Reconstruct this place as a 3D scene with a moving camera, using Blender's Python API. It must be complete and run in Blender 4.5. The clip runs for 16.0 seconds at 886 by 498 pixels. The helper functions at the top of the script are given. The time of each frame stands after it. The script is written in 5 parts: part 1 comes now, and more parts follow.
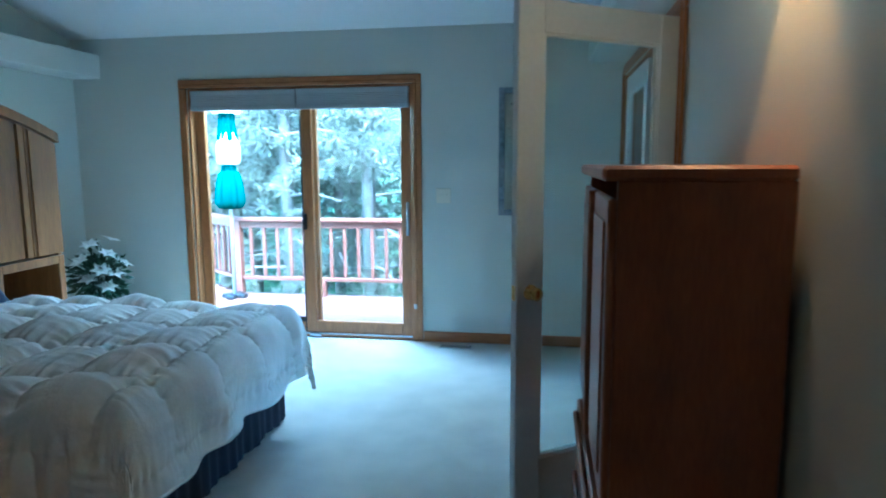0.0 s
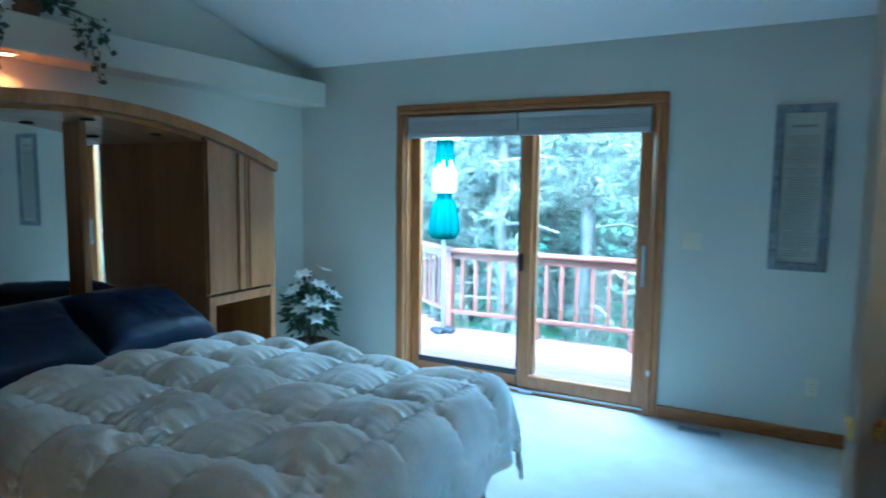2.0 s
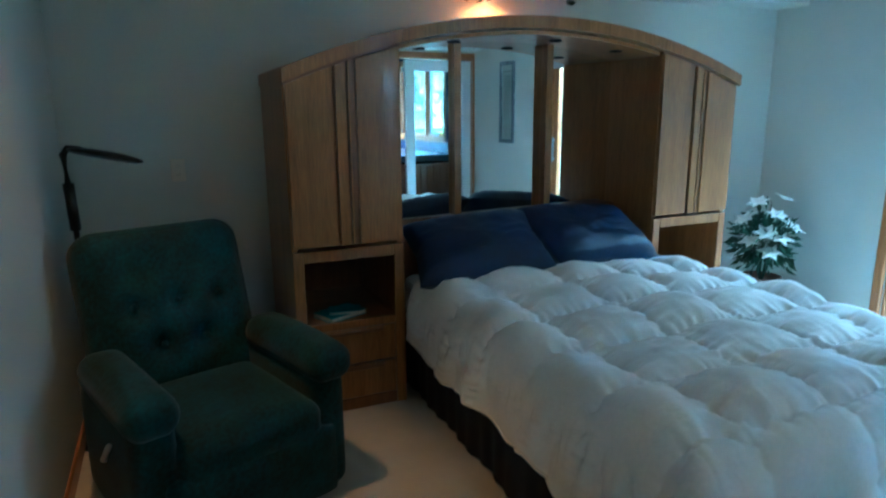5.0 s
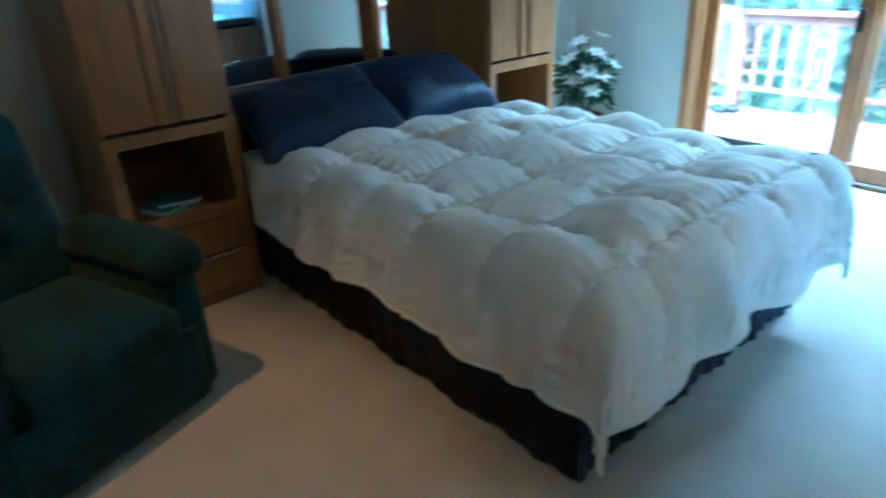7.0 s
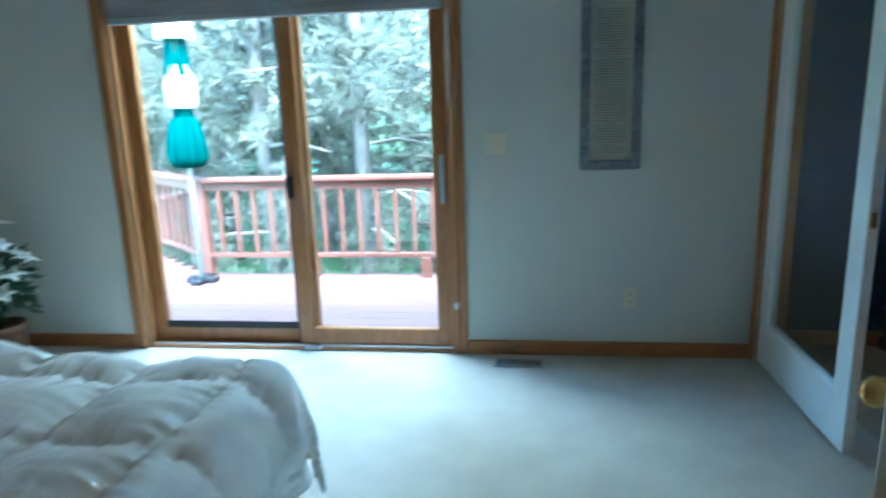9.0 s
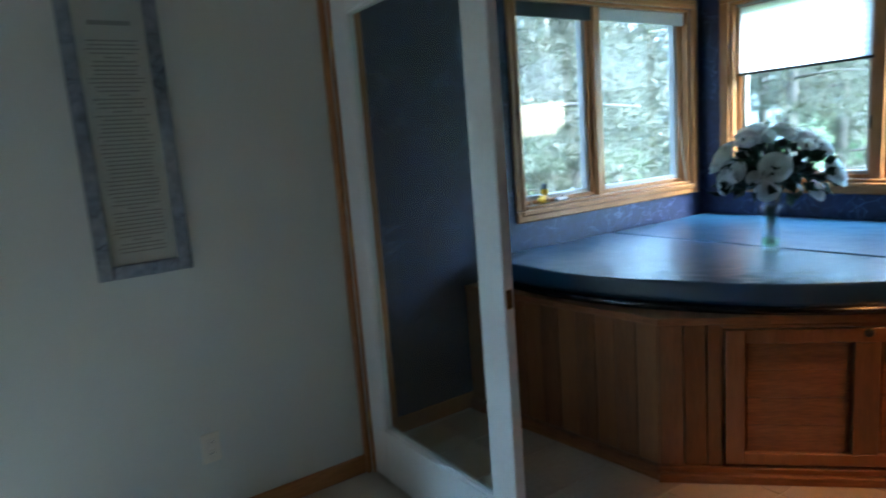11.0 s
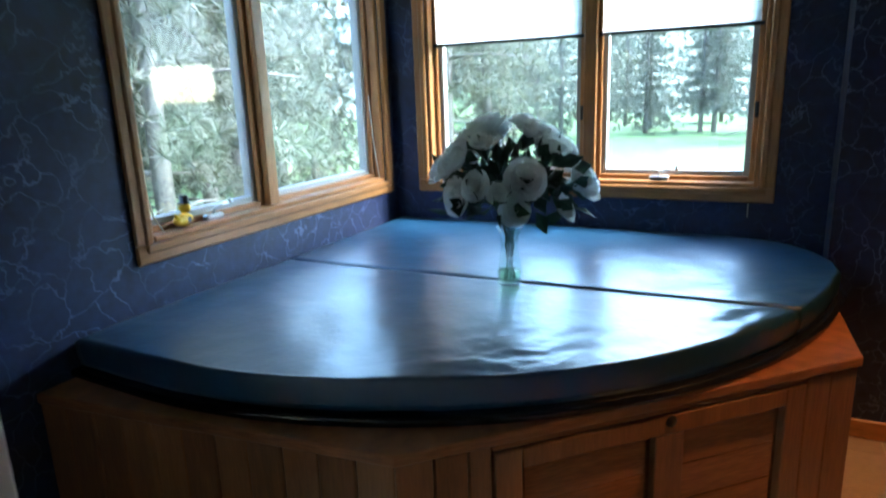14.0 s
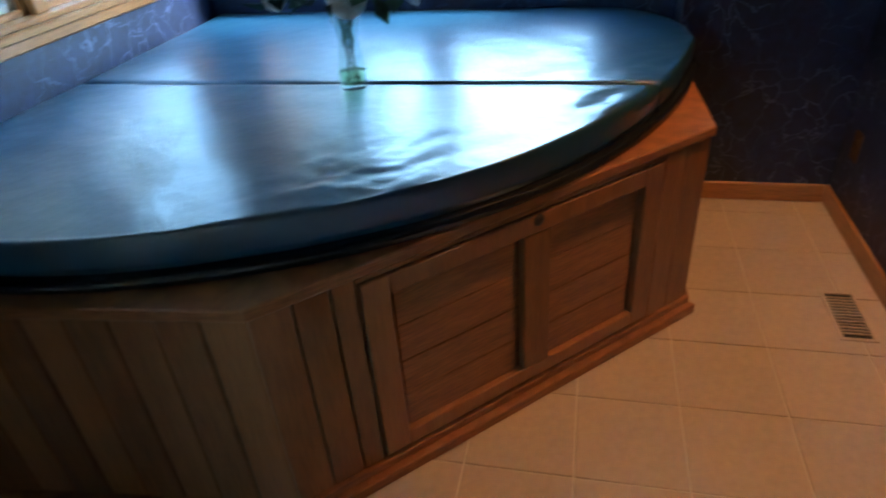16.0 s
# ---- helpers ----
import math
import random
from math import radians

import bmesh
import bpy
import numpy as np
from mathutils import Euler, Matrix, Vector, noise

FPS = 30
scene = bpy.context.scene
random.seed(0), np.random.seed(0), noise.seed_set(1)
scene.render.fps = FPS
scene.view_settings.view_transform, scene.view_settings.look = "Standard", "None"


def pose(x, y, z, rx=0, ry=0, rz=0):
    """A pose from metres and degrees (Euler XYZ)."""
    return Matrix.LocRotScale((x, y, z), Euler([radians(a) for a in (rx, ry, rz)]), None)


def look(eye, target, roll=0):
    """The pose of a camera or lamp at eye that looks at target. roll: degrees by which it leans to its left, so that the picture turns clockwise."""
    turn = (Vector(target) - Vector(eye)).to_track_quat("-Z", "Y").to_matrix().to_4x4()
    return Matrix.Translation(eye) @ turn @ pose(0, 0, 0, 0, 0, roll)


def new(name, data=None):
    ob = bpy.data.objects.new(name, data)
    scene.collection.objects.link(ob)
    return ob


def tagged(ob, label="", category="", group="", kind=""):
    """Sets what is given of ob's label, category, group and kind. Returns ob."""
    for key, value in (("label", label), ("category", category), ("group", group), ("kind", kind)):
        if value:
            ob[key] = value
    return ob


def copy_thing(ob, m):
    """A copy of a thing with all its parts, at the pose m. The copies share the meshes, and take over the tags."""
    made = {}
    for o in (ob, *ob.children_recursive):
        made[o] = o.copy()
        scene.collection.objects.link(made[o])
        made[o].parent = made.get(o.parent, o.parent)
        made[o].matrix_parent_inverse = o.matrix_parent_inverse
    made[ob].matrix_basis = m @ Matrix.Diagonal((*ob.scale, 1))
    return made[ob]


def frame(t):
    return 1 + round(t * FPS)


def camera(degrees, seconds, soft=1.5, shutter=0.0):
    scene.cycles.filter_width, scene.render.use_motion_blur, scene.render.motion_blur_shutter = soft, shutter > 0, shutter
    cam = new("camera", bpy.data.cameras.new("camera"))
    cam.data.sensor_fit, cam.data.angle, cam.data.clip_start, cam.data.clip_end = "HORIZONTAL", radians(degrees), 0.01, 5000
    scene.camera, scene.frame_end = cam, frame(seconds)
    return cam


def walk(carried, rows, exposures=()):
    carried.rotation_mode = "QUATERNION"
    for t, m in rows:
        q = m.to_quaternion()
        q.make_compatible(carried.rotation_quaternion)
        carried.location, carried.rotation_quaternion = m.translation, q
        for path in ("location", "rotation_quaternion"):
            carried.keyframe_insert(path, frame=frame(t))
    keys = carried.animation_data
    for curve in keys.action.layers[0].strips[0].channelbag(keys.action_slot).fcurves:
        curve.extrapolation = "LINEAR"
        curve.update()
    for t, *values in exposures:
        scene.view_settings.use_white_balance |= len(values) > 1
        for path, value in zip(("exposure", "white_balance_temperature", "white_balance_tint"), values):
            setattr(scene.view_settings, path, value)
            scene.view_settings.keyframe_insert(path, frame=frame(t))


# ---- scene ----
cam = camera(69.5, 16.0, soft=1.9, shutter=0.5)
PATH = [
    (0, (0.232, 0.229, 1.439), (-0.082, 2.186, 1.171), -0.3),
    (0.5, (0.177, 0.461, 1.441), (-0.259, 2.397, 1.193), -0.1),
    (1, (0.083, 0.632, 1.513), (-0.495, 2.531, 1.272), -0.2),
    (1.5, (0.021, 0.731, 1.556), (-0.718, 2.576, 1.329), 0.4),
    (2, (-0.058, 0.898, 1.507), (-0.992, 2.656, 1.31), 0.7),
    (2.5, (-0.202, 1.007, 1.485), (-1.325, 2.65, 1.287), 0.6),
    (3, (-0.174, 1.06, 1.461), (-1.523, 2.524, 1.262), -0.0),
    (3.5, (-0.024, 1.033, 1.508), (-1.592, 2.254, 1.291), -0.8),
    (4, (-0.094, 0.997, 1.512), (-1.804, 2.01, 1.295), -0.5),
    (4.2, (-0.091, 0.996, 1.526), (-1.85, 1.92, 1.294), -0.2),
    (6.3, (-0.250, 0.900, 1.400), (-1.931, 1.659, 0.626), -2.7),
    (6.5, (-0.260, 0.900, 1.400), (-1.884, 1.732, 0.587), -2.8),
    (7, (-0.360, 0.905, 1.415), (-1.760, 2.072, 0.575), -2.9),
    (7.5, (-0.330, 1.000, 1.410), (-1.448, 2.485, 0.680), -1.9),
    (8, (-0.378, 1.179, 1.33), (-1.205, 2.906, 0.753), -2.0),
    (8.5, (-0.496, 1.434, 1.353), (-1.01, 3.303, 0.86), -1.8),
    (9, (-0.395, 1.786, 1.383), (-0.658, 3.72, 0.945), -1.9),
    (9.5, (-0.456, 2.102, 1.385), (-0.329, 4.056, 0.977), -1.6),
    (10, (-0.412, 2.414, 1.37), (0.066, 4.317, 0.982), -2.1),
    (10.2, (-0.402, 2.491, 1.368), (0.212, 4.359, 1.004), -2.9),
    (12.3, (-0.08, 3.257, 1.502), (1.528, 4.4, 1.169), -2.9),
    (12.5, (0.005, 3.315, 1.503), (1.65, 4.402, 1.169), -2.6),
    (13, (0.225, 3.43, 1.478), (1.937, 4.415, 1.158), -2.2),
    (13.5, (0.42, 3.537, 1.475), (2.168, 4.447, 1.132), -2.2),
    (14, (0.561, 3.627, 1.456), (2.304, 4.483, 0.979), -2.1),
    (14.5, (0.666, 3.69, 1.434), (2.349, 4.475, 0.691), -2.1),
    (15, (0.695, 3.696, 1.415), (2.273, 4.406, 0.412), -3.0),
    (15.5, (0.732, 3.695, 1.413), (2.291, 4.296, 0.315), -3.9),
    (16, (0.78, 3.672, 1.419), (2.41, 4.084, 0.337), -4.6),
]

EXPOSURE = [(0.0, 5.95, 4000, -15), (1.5, 5.95, 4000, -17), (2.5, 5.8, 3950, -18), (4.2, 6.1, 3850, -20), (6.5, 6.85, 3950, -18), (7.5, 6.25, 4050, -18), (9.0, 5.65, 4700, -14), (10.2, 5.3, 5100, -6), (12.3, 5.1, 5700, 0), (13.7, 5.05, 5750, 0), (15.0, 4.75, 5600, 0), (15.5, 5.0, 5450, -4), (16.0, 5.25, 5500, -6)]
walk(cam, [(t, look(e, g, r)) for t, e, g, r in PATH], EXPOSURE)

# ---------------------------------------------------------------- world and light
world = bpy.data.worlds.new("sky")
scene.world = world
world.use_nodes = True
_n, _l = world.node_tree.nodes, world.node_tree.links
sky = _n.new("ShaderNodeTexSky")
sky.sky_type = "NISHITA"
sky.sun_disc = False
sky.sun_elevation, sky.sun_rotation = radians(52), radians(146)
sky.air_density, sky.dust_density = 1.0, 1.5
_l.new(sky.outputs[0], _n["Background"].inputs[0])
_n["Background"].inputs[1].default_value = 0.15


def lamp(kind, name, m, power, colour, **kw):
    d = bpy.data.lights.new(name, kind)
    d.energy, d.color = power, colour
    for k, v in kw.items():
        if k == "size":
            d.shadow_soft_size = v
        elif k == "spot":
            d.spot_size, d.spot_blend = radians(v), 0.5
        elif k == "area":
            d.shape, d.size, d.size_y = "RECTANGLE", v[0], v[1]
        elif k == "angle":
            d.angle = radians(v)
    ob = new(name, d)
    ob.matrix_world = m
    return ob


lamp("SUN", "sun", look((12, -15, 30), (0, 3, 0)), 0.65, (1.0, 0.97, 0.93), angle=25)
# added fill lamp, out of view above the patio door, boosting its skylight
lamp("AREA", "door_fill", look((-1.75, 6.1, 2.8), (-2.0, 2.7, 0.9)), 6.8, (0.90, 0.96, 1.0), area=(1.8, 1.0))
WARM = (1.0, 0.38, 0.10)
lamp("SPOT", "can_bulb", look((0.715, 1.85, 2.145), (0.80, 1.86, 0.6)), 0.5, WARM, size=0.02, spot=60)
lamp("SPOT", "can_bulb", look((-3.60, 2.79, 2.14), (-3.64, 2.79, 0)), 0.3, (1.0, 0.24, 0.04), size=0.03, spot=130)
lamp("SPOT", "can_bulb", look((-2.15, 0.72, 3.4), (-2.05, 0.7, 0)), 1.3, WARM, size=0.06, spot=52)
lamp("SPOT", "can_bulb", look((2.45, 2.95, 2.47), (2.3, 3.0, 0)), 3.6, WARM, size=0.05, spot=66)

# ---------------------------------------------------------------- materials


def mat(name, colour, rough=0.6, metal=0.0, vary=0.12, scale=6.0, fine=80.0, bump=0.15, stretch=(1, 1, 1), rand=0.0, spec=0.5, sheen=0.0, coat=0.0, dist=0.004):
    """A principled surface with coarse and fine variation of its colour and a fine relief."""
    m = bpy.data.materials.new(name)
    m.use_nodes = True
    n, l = m.node_tree.nodes, m.node_tree.links
    b = n["Principled BSDF"]
    tc = n.new("ShaderNodeTexCoord")
    mp = n.new("ShaderNodeMapping")
    mp.inputs["Scale"].default_value = stretch
    l.new(tc.outputs["Object"], mp.inputs[0])
    n1, n2 = n.new("ShaderNodeTexNoise"), n.new("ShaderNodeTexNoise")
    n1.inputs["Scale"].default_value, n2.inputs["Scale"].default_value = scale, fine
    n1.inputs["Detail"].default_value, n2.inputs["Detail"].default_value = 4, 3
    l.new(mp.outputs[0], n1.inputs[0]), l.new(mp.outputs[0], n2.inputs[0])
    add = n.new("ShaderNodeMath")
    l.new(n1.outputs[0], add.inputs[0]), l.new(n2.outputs[0], add.inputs[1])
    src = add.outputs[0]
    if rand:
        oi = n.new("ShaderNodeObjectInfo")
        mu = n.new("ShaderNodeMath")
        mu.operation = "MULTIPLY_ADD"
        l.new(oi.outputs["Random"], mu.inputs[0])
        mu.inputs[1].default_value = rand
        l.new(src, mu.inputs[2])
        src = mu.outputs[0]
    mr = n.new("ShaderNodeMapRange")
    l.new(src, mr.inputs[0])
    mr.inputs[1].default_value, mr.inputs[2].default_value = 0.6, 1.4 + rand
    mr.inputs[3].default_value, mr.inputs[4].default_value = 1 - vary * 1.6, 1 + vary * 1.6
    mx = n.new("ShaderNodeVectorMath")
    mx.operation = "SCALE"
    mx.inputs[0].default_value = colour
    l.new(mr.outputs[0], mx.inputs["Scale"])
    l.new(mx.outputs[0], b.inputs["Base Color"])
    b.inputs["Roughness"].default_value, b.inputs["Metallic"].default_value = rough, metal
    b.inputs["Specular IOR Level"].default_value = spec
    b.inputs["Sheen Weight"].default_value, b.inputs["Coat Weight"].default_value = sheen, coat
    if bump:
        bp = n.new("ShaderNodeBump")
        bp.inputs["Strength"].default_value, bp.inputs["Distance"].default_value = bump, dist
        l.new(add.outputs[0], bp.inputs["Height"])
        l.new(bp.outputs[0], b.inputs["Normal"])
    return m


def glass_mat(name, tint=(0.95, 0.98, 0.97)):
    """Clear pane: the view straight through, with a reflection that grows towards grazing."""
    m = bpy.data.materials.new(name)
    m.use_nodes = True
    n, l = m.node_tree.nodes, m.node_tree.links
    n.remove(n["Principled BSDF"])
    t, g, f, x = n.new("ShaderNodeBsdfTransparent"), n.new("ShaderNodeBsdfGlossy"), n.new("ShaderNodeLayerWeight"), n.new("ShaderNodeMixShader")
    pw, ma = n.new("ShaderNodeMath"), n.new("ShaderNodeMath")
    pw.operation, ma.operation = "POWER", "MULTIPLY_ADD"
    pw.inputs[1].default_value, ma.inputs[1].default_value, ma.inputs[2].default_value = 5.0, 0.9, 0.03
    t.inputs[0].default_value = (*tint, 1)
    g.inputs["Roughness"].default_value = 0.01
    f.inputs[0].default_value = 0.5
    l.new(f.outputs["Facing"], pw.inputs[0]), l.new(pw.outputs[0], ma.inputs[0]), l.new(ma.outputs[0], x.inputs[0])
    l.new(t.outputs[0], x.inputs[1]), l.new(g.outputs[0], x.inputs[2])
    l.new(x.outputs[0], n["Material Output"].inputs[0])
    return m


def translucent_mat(name, colour, through_part=0.6):
    m = bpy.data.materials.new(name)
    m.use_nodes = True
    n, l = m.node_tree.nodes, m.node_tree.links
    n.remove(n["Principled BSDF"])
    d, t, x = n.new("ShaderNodeBsdfDiffuse"), n.new("ShaderNodeBsdfTranslucent"), n.new("ShaderNodeMixShader")
    nz = n.new("ShaderNodeTexNoise")
    nz.inputs["Scale"].default_value = 40
    mr = n.new("ShaderNodeMapRange")
    mr.inputs[3].default_value, mr.inputs[4].default_value = 0.85, 1.1
    sc = n.new("ShaderNodeVectorMath")
    sc.operation = "SCALE"
    sc.inputs[0].default_value = colour
    l.new(nz.outputs[0], mr.inputs[0]), l.new(mr.outputs[0], sc.inputs["Scale"])
    l.new(sc.outputs[0], d.inputs[0]), l.new(sc.outputs[0], t.inputs[0])
    x.inputs[0].default_value = through_part
    l.new(d.outputs[0], x.inputs[1]), l.new(t.outputs[0], x.inputs[2])
    l.new(x.outputs[0], n["Material Output"].inputs[0])
    return m


def leafy_mat(name, colour, through_colour):
    """Needles: a dull surface that also lets light through, varied from tree to tree."""
    m = mat(name, colour, 0.7, vary=0.35, scale=1.5, fine=12, bump=0.0, rand=0.5)
    n, l = m.node_tree.nodes, m.node_tree.links
    t, x = n.new("ShaderNodeBsdfTranslucent"), n.new("ShaderNodeAddShader")
    t.inputs[0].default_value = (*through_colour, 1)
    l.new(n["Principled BSDF"].outputs[0], x.inputs[0]), l.new(t.outputs[0], x.inputs[1])
    l.new(x.outputs[0], n["Material Output"].inputs[0])
    return m


def glow_mat(name, colour, power):
    m = bpy.data.materials.new(name)
    m.use_nodes = True
    b = m.node_tree.nodes["Principled BSDF"]
    b.inputs["Emission Color"].default_value = (*colour, 1)
    b.inputs["Emission Strength"].default_value = power
    return m


def veined_mat(name, base, vein, rough=0.55):
    """Dark wallpaper with thin pale veins and cloudy mottling."""
    m = mat(name, base, rough, vary=0.35, scale=3.5, fine=30, bump=0.05)
    n, l = m.node_tree.nodes, m.node_tree.links
    b = n["Principled BSDF"]
    old = b.inputs["Base Color"].links[0].from_socket
    tc = n.new("ShaderNodeTexCoord")
    nz = n.new("ShaderNodeTexNoise")
    nz.inputs["Scale"].default_value, nz.inputs["Detail"].default_value = 5, 5
    l.new(tc.outputs["Object"], nz.inputs[0])
    warp = n.new("ShaderNodeMix")
    warp.data_type = "RGBA"
    warp.blend_type = "LINEAR_LIGHT"
    warp.inputs[0].default_value = 0.16
    l.new(tc.outputs["Object"], warp.inputs[6]), l.new(nz.outputs["Color"], warp.inputs[7])
    vo = n.new("ShaderNodeTexVoronoi")
    vo.feature = "DISTANCE_TO_EDGE"
    vo.inputs["Scale"].default_value = 9
    l.new(warp.outputs[2], vo.inputs[0])
    line = n.new("ShaderNodeMapRange")
    line.inputs[1].default_value, line.inputs[2].default_value = 0.0, 0.03
    line.inputs[3].default_value, line.inputs[4].default_value = 1.0, 0.0
    l.new(vo.outputs[0], line.inputs[0])
    gate = n.new("ShaderNodeTexNoise")
    gate.inputs["Scale"].default_value = 4
    l.new(tc.outputs["Object"], gate.inputs[0])
    gr = n.new("ShaderNodeMapRange")
    gr.inputs[1].default_value, gr.inputs[2].default_value = 0.36, 0.60
    l.new(gate.outputs[0], gr.inputs[0])
    mul = n.new("ShaderNodeMath")
    mul.operation = "MULTIPLY"
    l.new(line.outputs[0], mul.inputs[0]), l.new(gr.outputs[0], mul.inputs[1])
    mix = n.new("ShaderNodeMix")
    mix.data_type = "RGBA"
    l.new(mul.outputs[0], mix.inputs[0]), l.new(old, mix.inputs[6])
    mix.inputs[7].default_value = (*vein, 1)
    l.new(mix.outputs[2], b.inputs["Base Color"])
    return m


WALL = mat("painted_wall", (0.60, 0.62, 0.575), 0.75, vary=0.03, scale=1.5, fine=140, bump=0.25, dist=0.002)
CEIL = mat("ceiling_paint", (0.74, 0.75, 0.75), 0.8, vary=0.03, scale=1.5, fine=120, bump=0.3, dist=0.003)
CARPET = mat("cream_carpet", (0.56, 0.52, 0.45), 0.95, vary=0.10, scale=5, fine=260, bump=0.9, sheen=0.2, dist=0.006)
OAK = mat("honey_oak", (0.34, 0.150, 0.048), 0.35, vary=0.22, scale=3, fine=22, bump=0.06, stretch=(6, 6, 0.7), coat=0.15, dist=0.002)
OAKH = mat("honey_oak_level", (0.34, 0.150, 0.048), 0.35, vary=0.22, scale=3, fine=22, bump=0.06, stretch=(6, 0.7, 6), coat=0.15, dist=0.002)
OAKX = mat("honey_oak_cross", (0.34, 0.150, 0.048), 0.35, vary=0.22, scale=3, fine=22, bump=0.06, stretch=(0.7, 6, 6), coat=0.15, dist=0.002)
HUTCH = mat("oak_veneer", (0.27, 0.125, 0.036), 0.32, vary=0.25, scale=2.5, fine=18, bump=0.05, stretch=(7, 7, 0.6), coat=0.2, dist=0.002)
# darker copy of the veneer: dark edging, and shade coloured into recessed parts
HUTCHD = mat("oak_edging_and_shade", (0.17, 0.075, 0.03), 0.35, vary=0.2, scale=3, fine=18, bump=0.05, stretch=(7, 7, 0.6), coat=0.2, dist=0.002)
CHEST = mat("red_brown_wood", (0.30, 0.09, 0.03), 0.4, vary=0.2, scale=3, fine=25, bump=0.05, stretch=(5, 5, 0.8), coat=0.2, dist=0.002)
CEDAR = mat("cedar_boards", (0.24, 0.098, 0.036), 0.40, vary=0.34, scale=3, fine=24, bump=0.08, stretch=(7, 7, 0.6), rand=0.7, dist=0.002)
CEDARX = mat("cedar_panel", (0.25, 0.098, 0.036), 0.40, vary=0.32, scale=3, fine=24, bump=0.08, stretch=(0.8, 0.8, 9), dist=0.002)
DECK = mat("red_stained_deck", (0.15, 0.068, 0.055), 0.7, vary=0.2, scale=2, fine=30, bump=0.2, stretch=(0.6, 6, 6), rand=0.5)
RAILM = mat("red_stained_rail", (0.12, 0.042, 0.028), 0.5, vary=0.2, scale=3, fine=30, bump=0.1)
WHITE = mat("white_gloss_paint", (0.74, 0.75, 0.74), 0.35, vary=0.03, scale=3, fine=60, bump=0.04)
PLASTIC = mat("ivory_plastic", (0.70, 0.66, 0.55), 0.4, vary=0.04, bump=0.0)
DUVET = mat("white_cotton", (0.86, 0.85, 0.82), 0.8, vary=0.03, scale=14, fine=70, bump=0.35, sheen=0.3, dist=0.004)
NAVY = mat("navy_satin", (0.003, 0.016, 0.060), 0.47, vary=0.2, scale=8, fine=60, bump=0.25, dist=0.006)
SKIRT = mat("black_navy_cloth", (0.008, 0.010, 0.022), 0.9, vary=0.2, bump=0.2)
GREENV = mat("dark_green_velour", (0.005, 0.032, 0.039), 0.8, vary=0.5, scale=7, fine=60, bump=0.3, spec=0.2, sheen=0.1)
BLACK = mat("black_enamel", (0.01, 0.01, 0.011), 0.35, vary=0.1, bump=0.0)
DARK = mat("dark_metal", (0.03, 0.03, 0.032), 0.4, 0.6, vary=0.1, bump=0.0)
BRASS = mat("polished_brass", (0.75, 0.50, 0.18), 0.22, 1.0, vary=0.1, bump=0.0)
CHROME = mat("brushed_metal", (0.55, 0.56, 0.57), 0.3, 1.0, vary=0.1, bump=0.0)
GREYM = mat("grey_vinyl_frame", (0.38, 0.38, 0.37), 0.45, vary=0.05, bump=0.0)
GLASS = glass_mat("window_glass")
MIRROR = mat("mirror", (0.86, 0.88, 0.87), 0.015, 1.0, vary=0.0, bump=0.0)
PAPER = veined_mat("blue_marbled_wallpaper", (0.012, 0.020, 0.062), (0.11, 0.145, 0.27))
BCEIL = mat("bath_ceiling_paint", (0.6, 0.6, 0.6), 0.8, vary=0.04, bump=0.1)
VINYL = mat("navy_vinyl", (0.009, 0.045, 0.095), 0.32, vary=0.12, scale=2.2, fine=9, bump=0.35, dist=0.012, spec=1.0)
ACRYL = mat("black_acrylic", (0.008, 0.010, 0.016), 0.12, vary=0.1, bump=0.0)
TILE = mat("beige_floor_tile", (0.47, 0.38, 0.30), 0.4, vary=0.1, scale=4, fine=40, bump=0.08, rand=0.3)
GROUT = mat("pale_grout", (0.60, 0.53, 0.45), 0.85, vary=0.06, bump=0.1)
SHADE = translucent_mat("white_pleated_fabric", (0.88, 0.88, 0.87), 0.75)
BLIND = mat("grey_cellular_fabric", (0.42, 0.43, 0.44), 0.85, vary=0.04, bump=0.1)
LEAF = mat("dark_leaf", (0.018, 0.05, 0.022), 0.45, vary=0.3, bump=0.1)
PETAL = translucent_mat("white_petal", (0.90, 0.90, 0.88), 0.62)
NEEDLE = leafy_mat("pine_needles", (0.078, 0.078, 0.062), (0.030, 0.034, 0.022))
BARK = mat("pine_bark", (0.15, 0.13, 0.12), 0.9, vary=0.3, scale=3, fine=20, bump=0.6)
GRASS = mat("lawn", (0.055, 0.10, 0.028), 0.9, vary=0.25, scale=0.15, fine=3, bump=0.3)
TEAL = translucent_mat("teal_canvas", (0.008, 0.055, 0.052), 0.25)
CANVAS = translucent_mat("white_canvas", (0.62, 0.62, 0.60), 0.3)
ARTF = veined_mat("blue_grey_frame", (0.20, 0.23, 0.27), (0.04, 0.05, 0.08), 0.5)
ARTP = mat("print_paper", (0.60, 0.58, 0.55), 0.8, vary=0.05, bump=0.0)
INK = mat("grey_print", (0.32, 0.31, 0.30), 0.8, vary=0.05, bump=0.0)
BULB = glow_mat("lit_bulb", (1.0, 0.5, 0.2), 0.3)
HOTBULB = glow_mat("hot_bulb", (1.0, 0.6, 0.3), 2.0)
YELLOW = mat("yellow_rubber", (0.75, 0.45, 0.02), 0.35, vary=0.05, bump=0.0)
ORANGE = mat("orange_rubber", (0.75, 0.18, 0.01), 0.35, vary=0.05, bump=0.0)
BASKET = mat("brown_basket", (0.10, 0.05, 0.025), 0.8, vary=0.3, fine=60, bump=0.6)
TEALBOOK = mat("teal_book_cover", (0.03, 0.25, 0.30), 0.4, vary=0.2, bump=0.0)
PAGES = mat("book_pages", (0.65, 0.62, 0.55), 0.8, vary=0.05, bump=0.0)
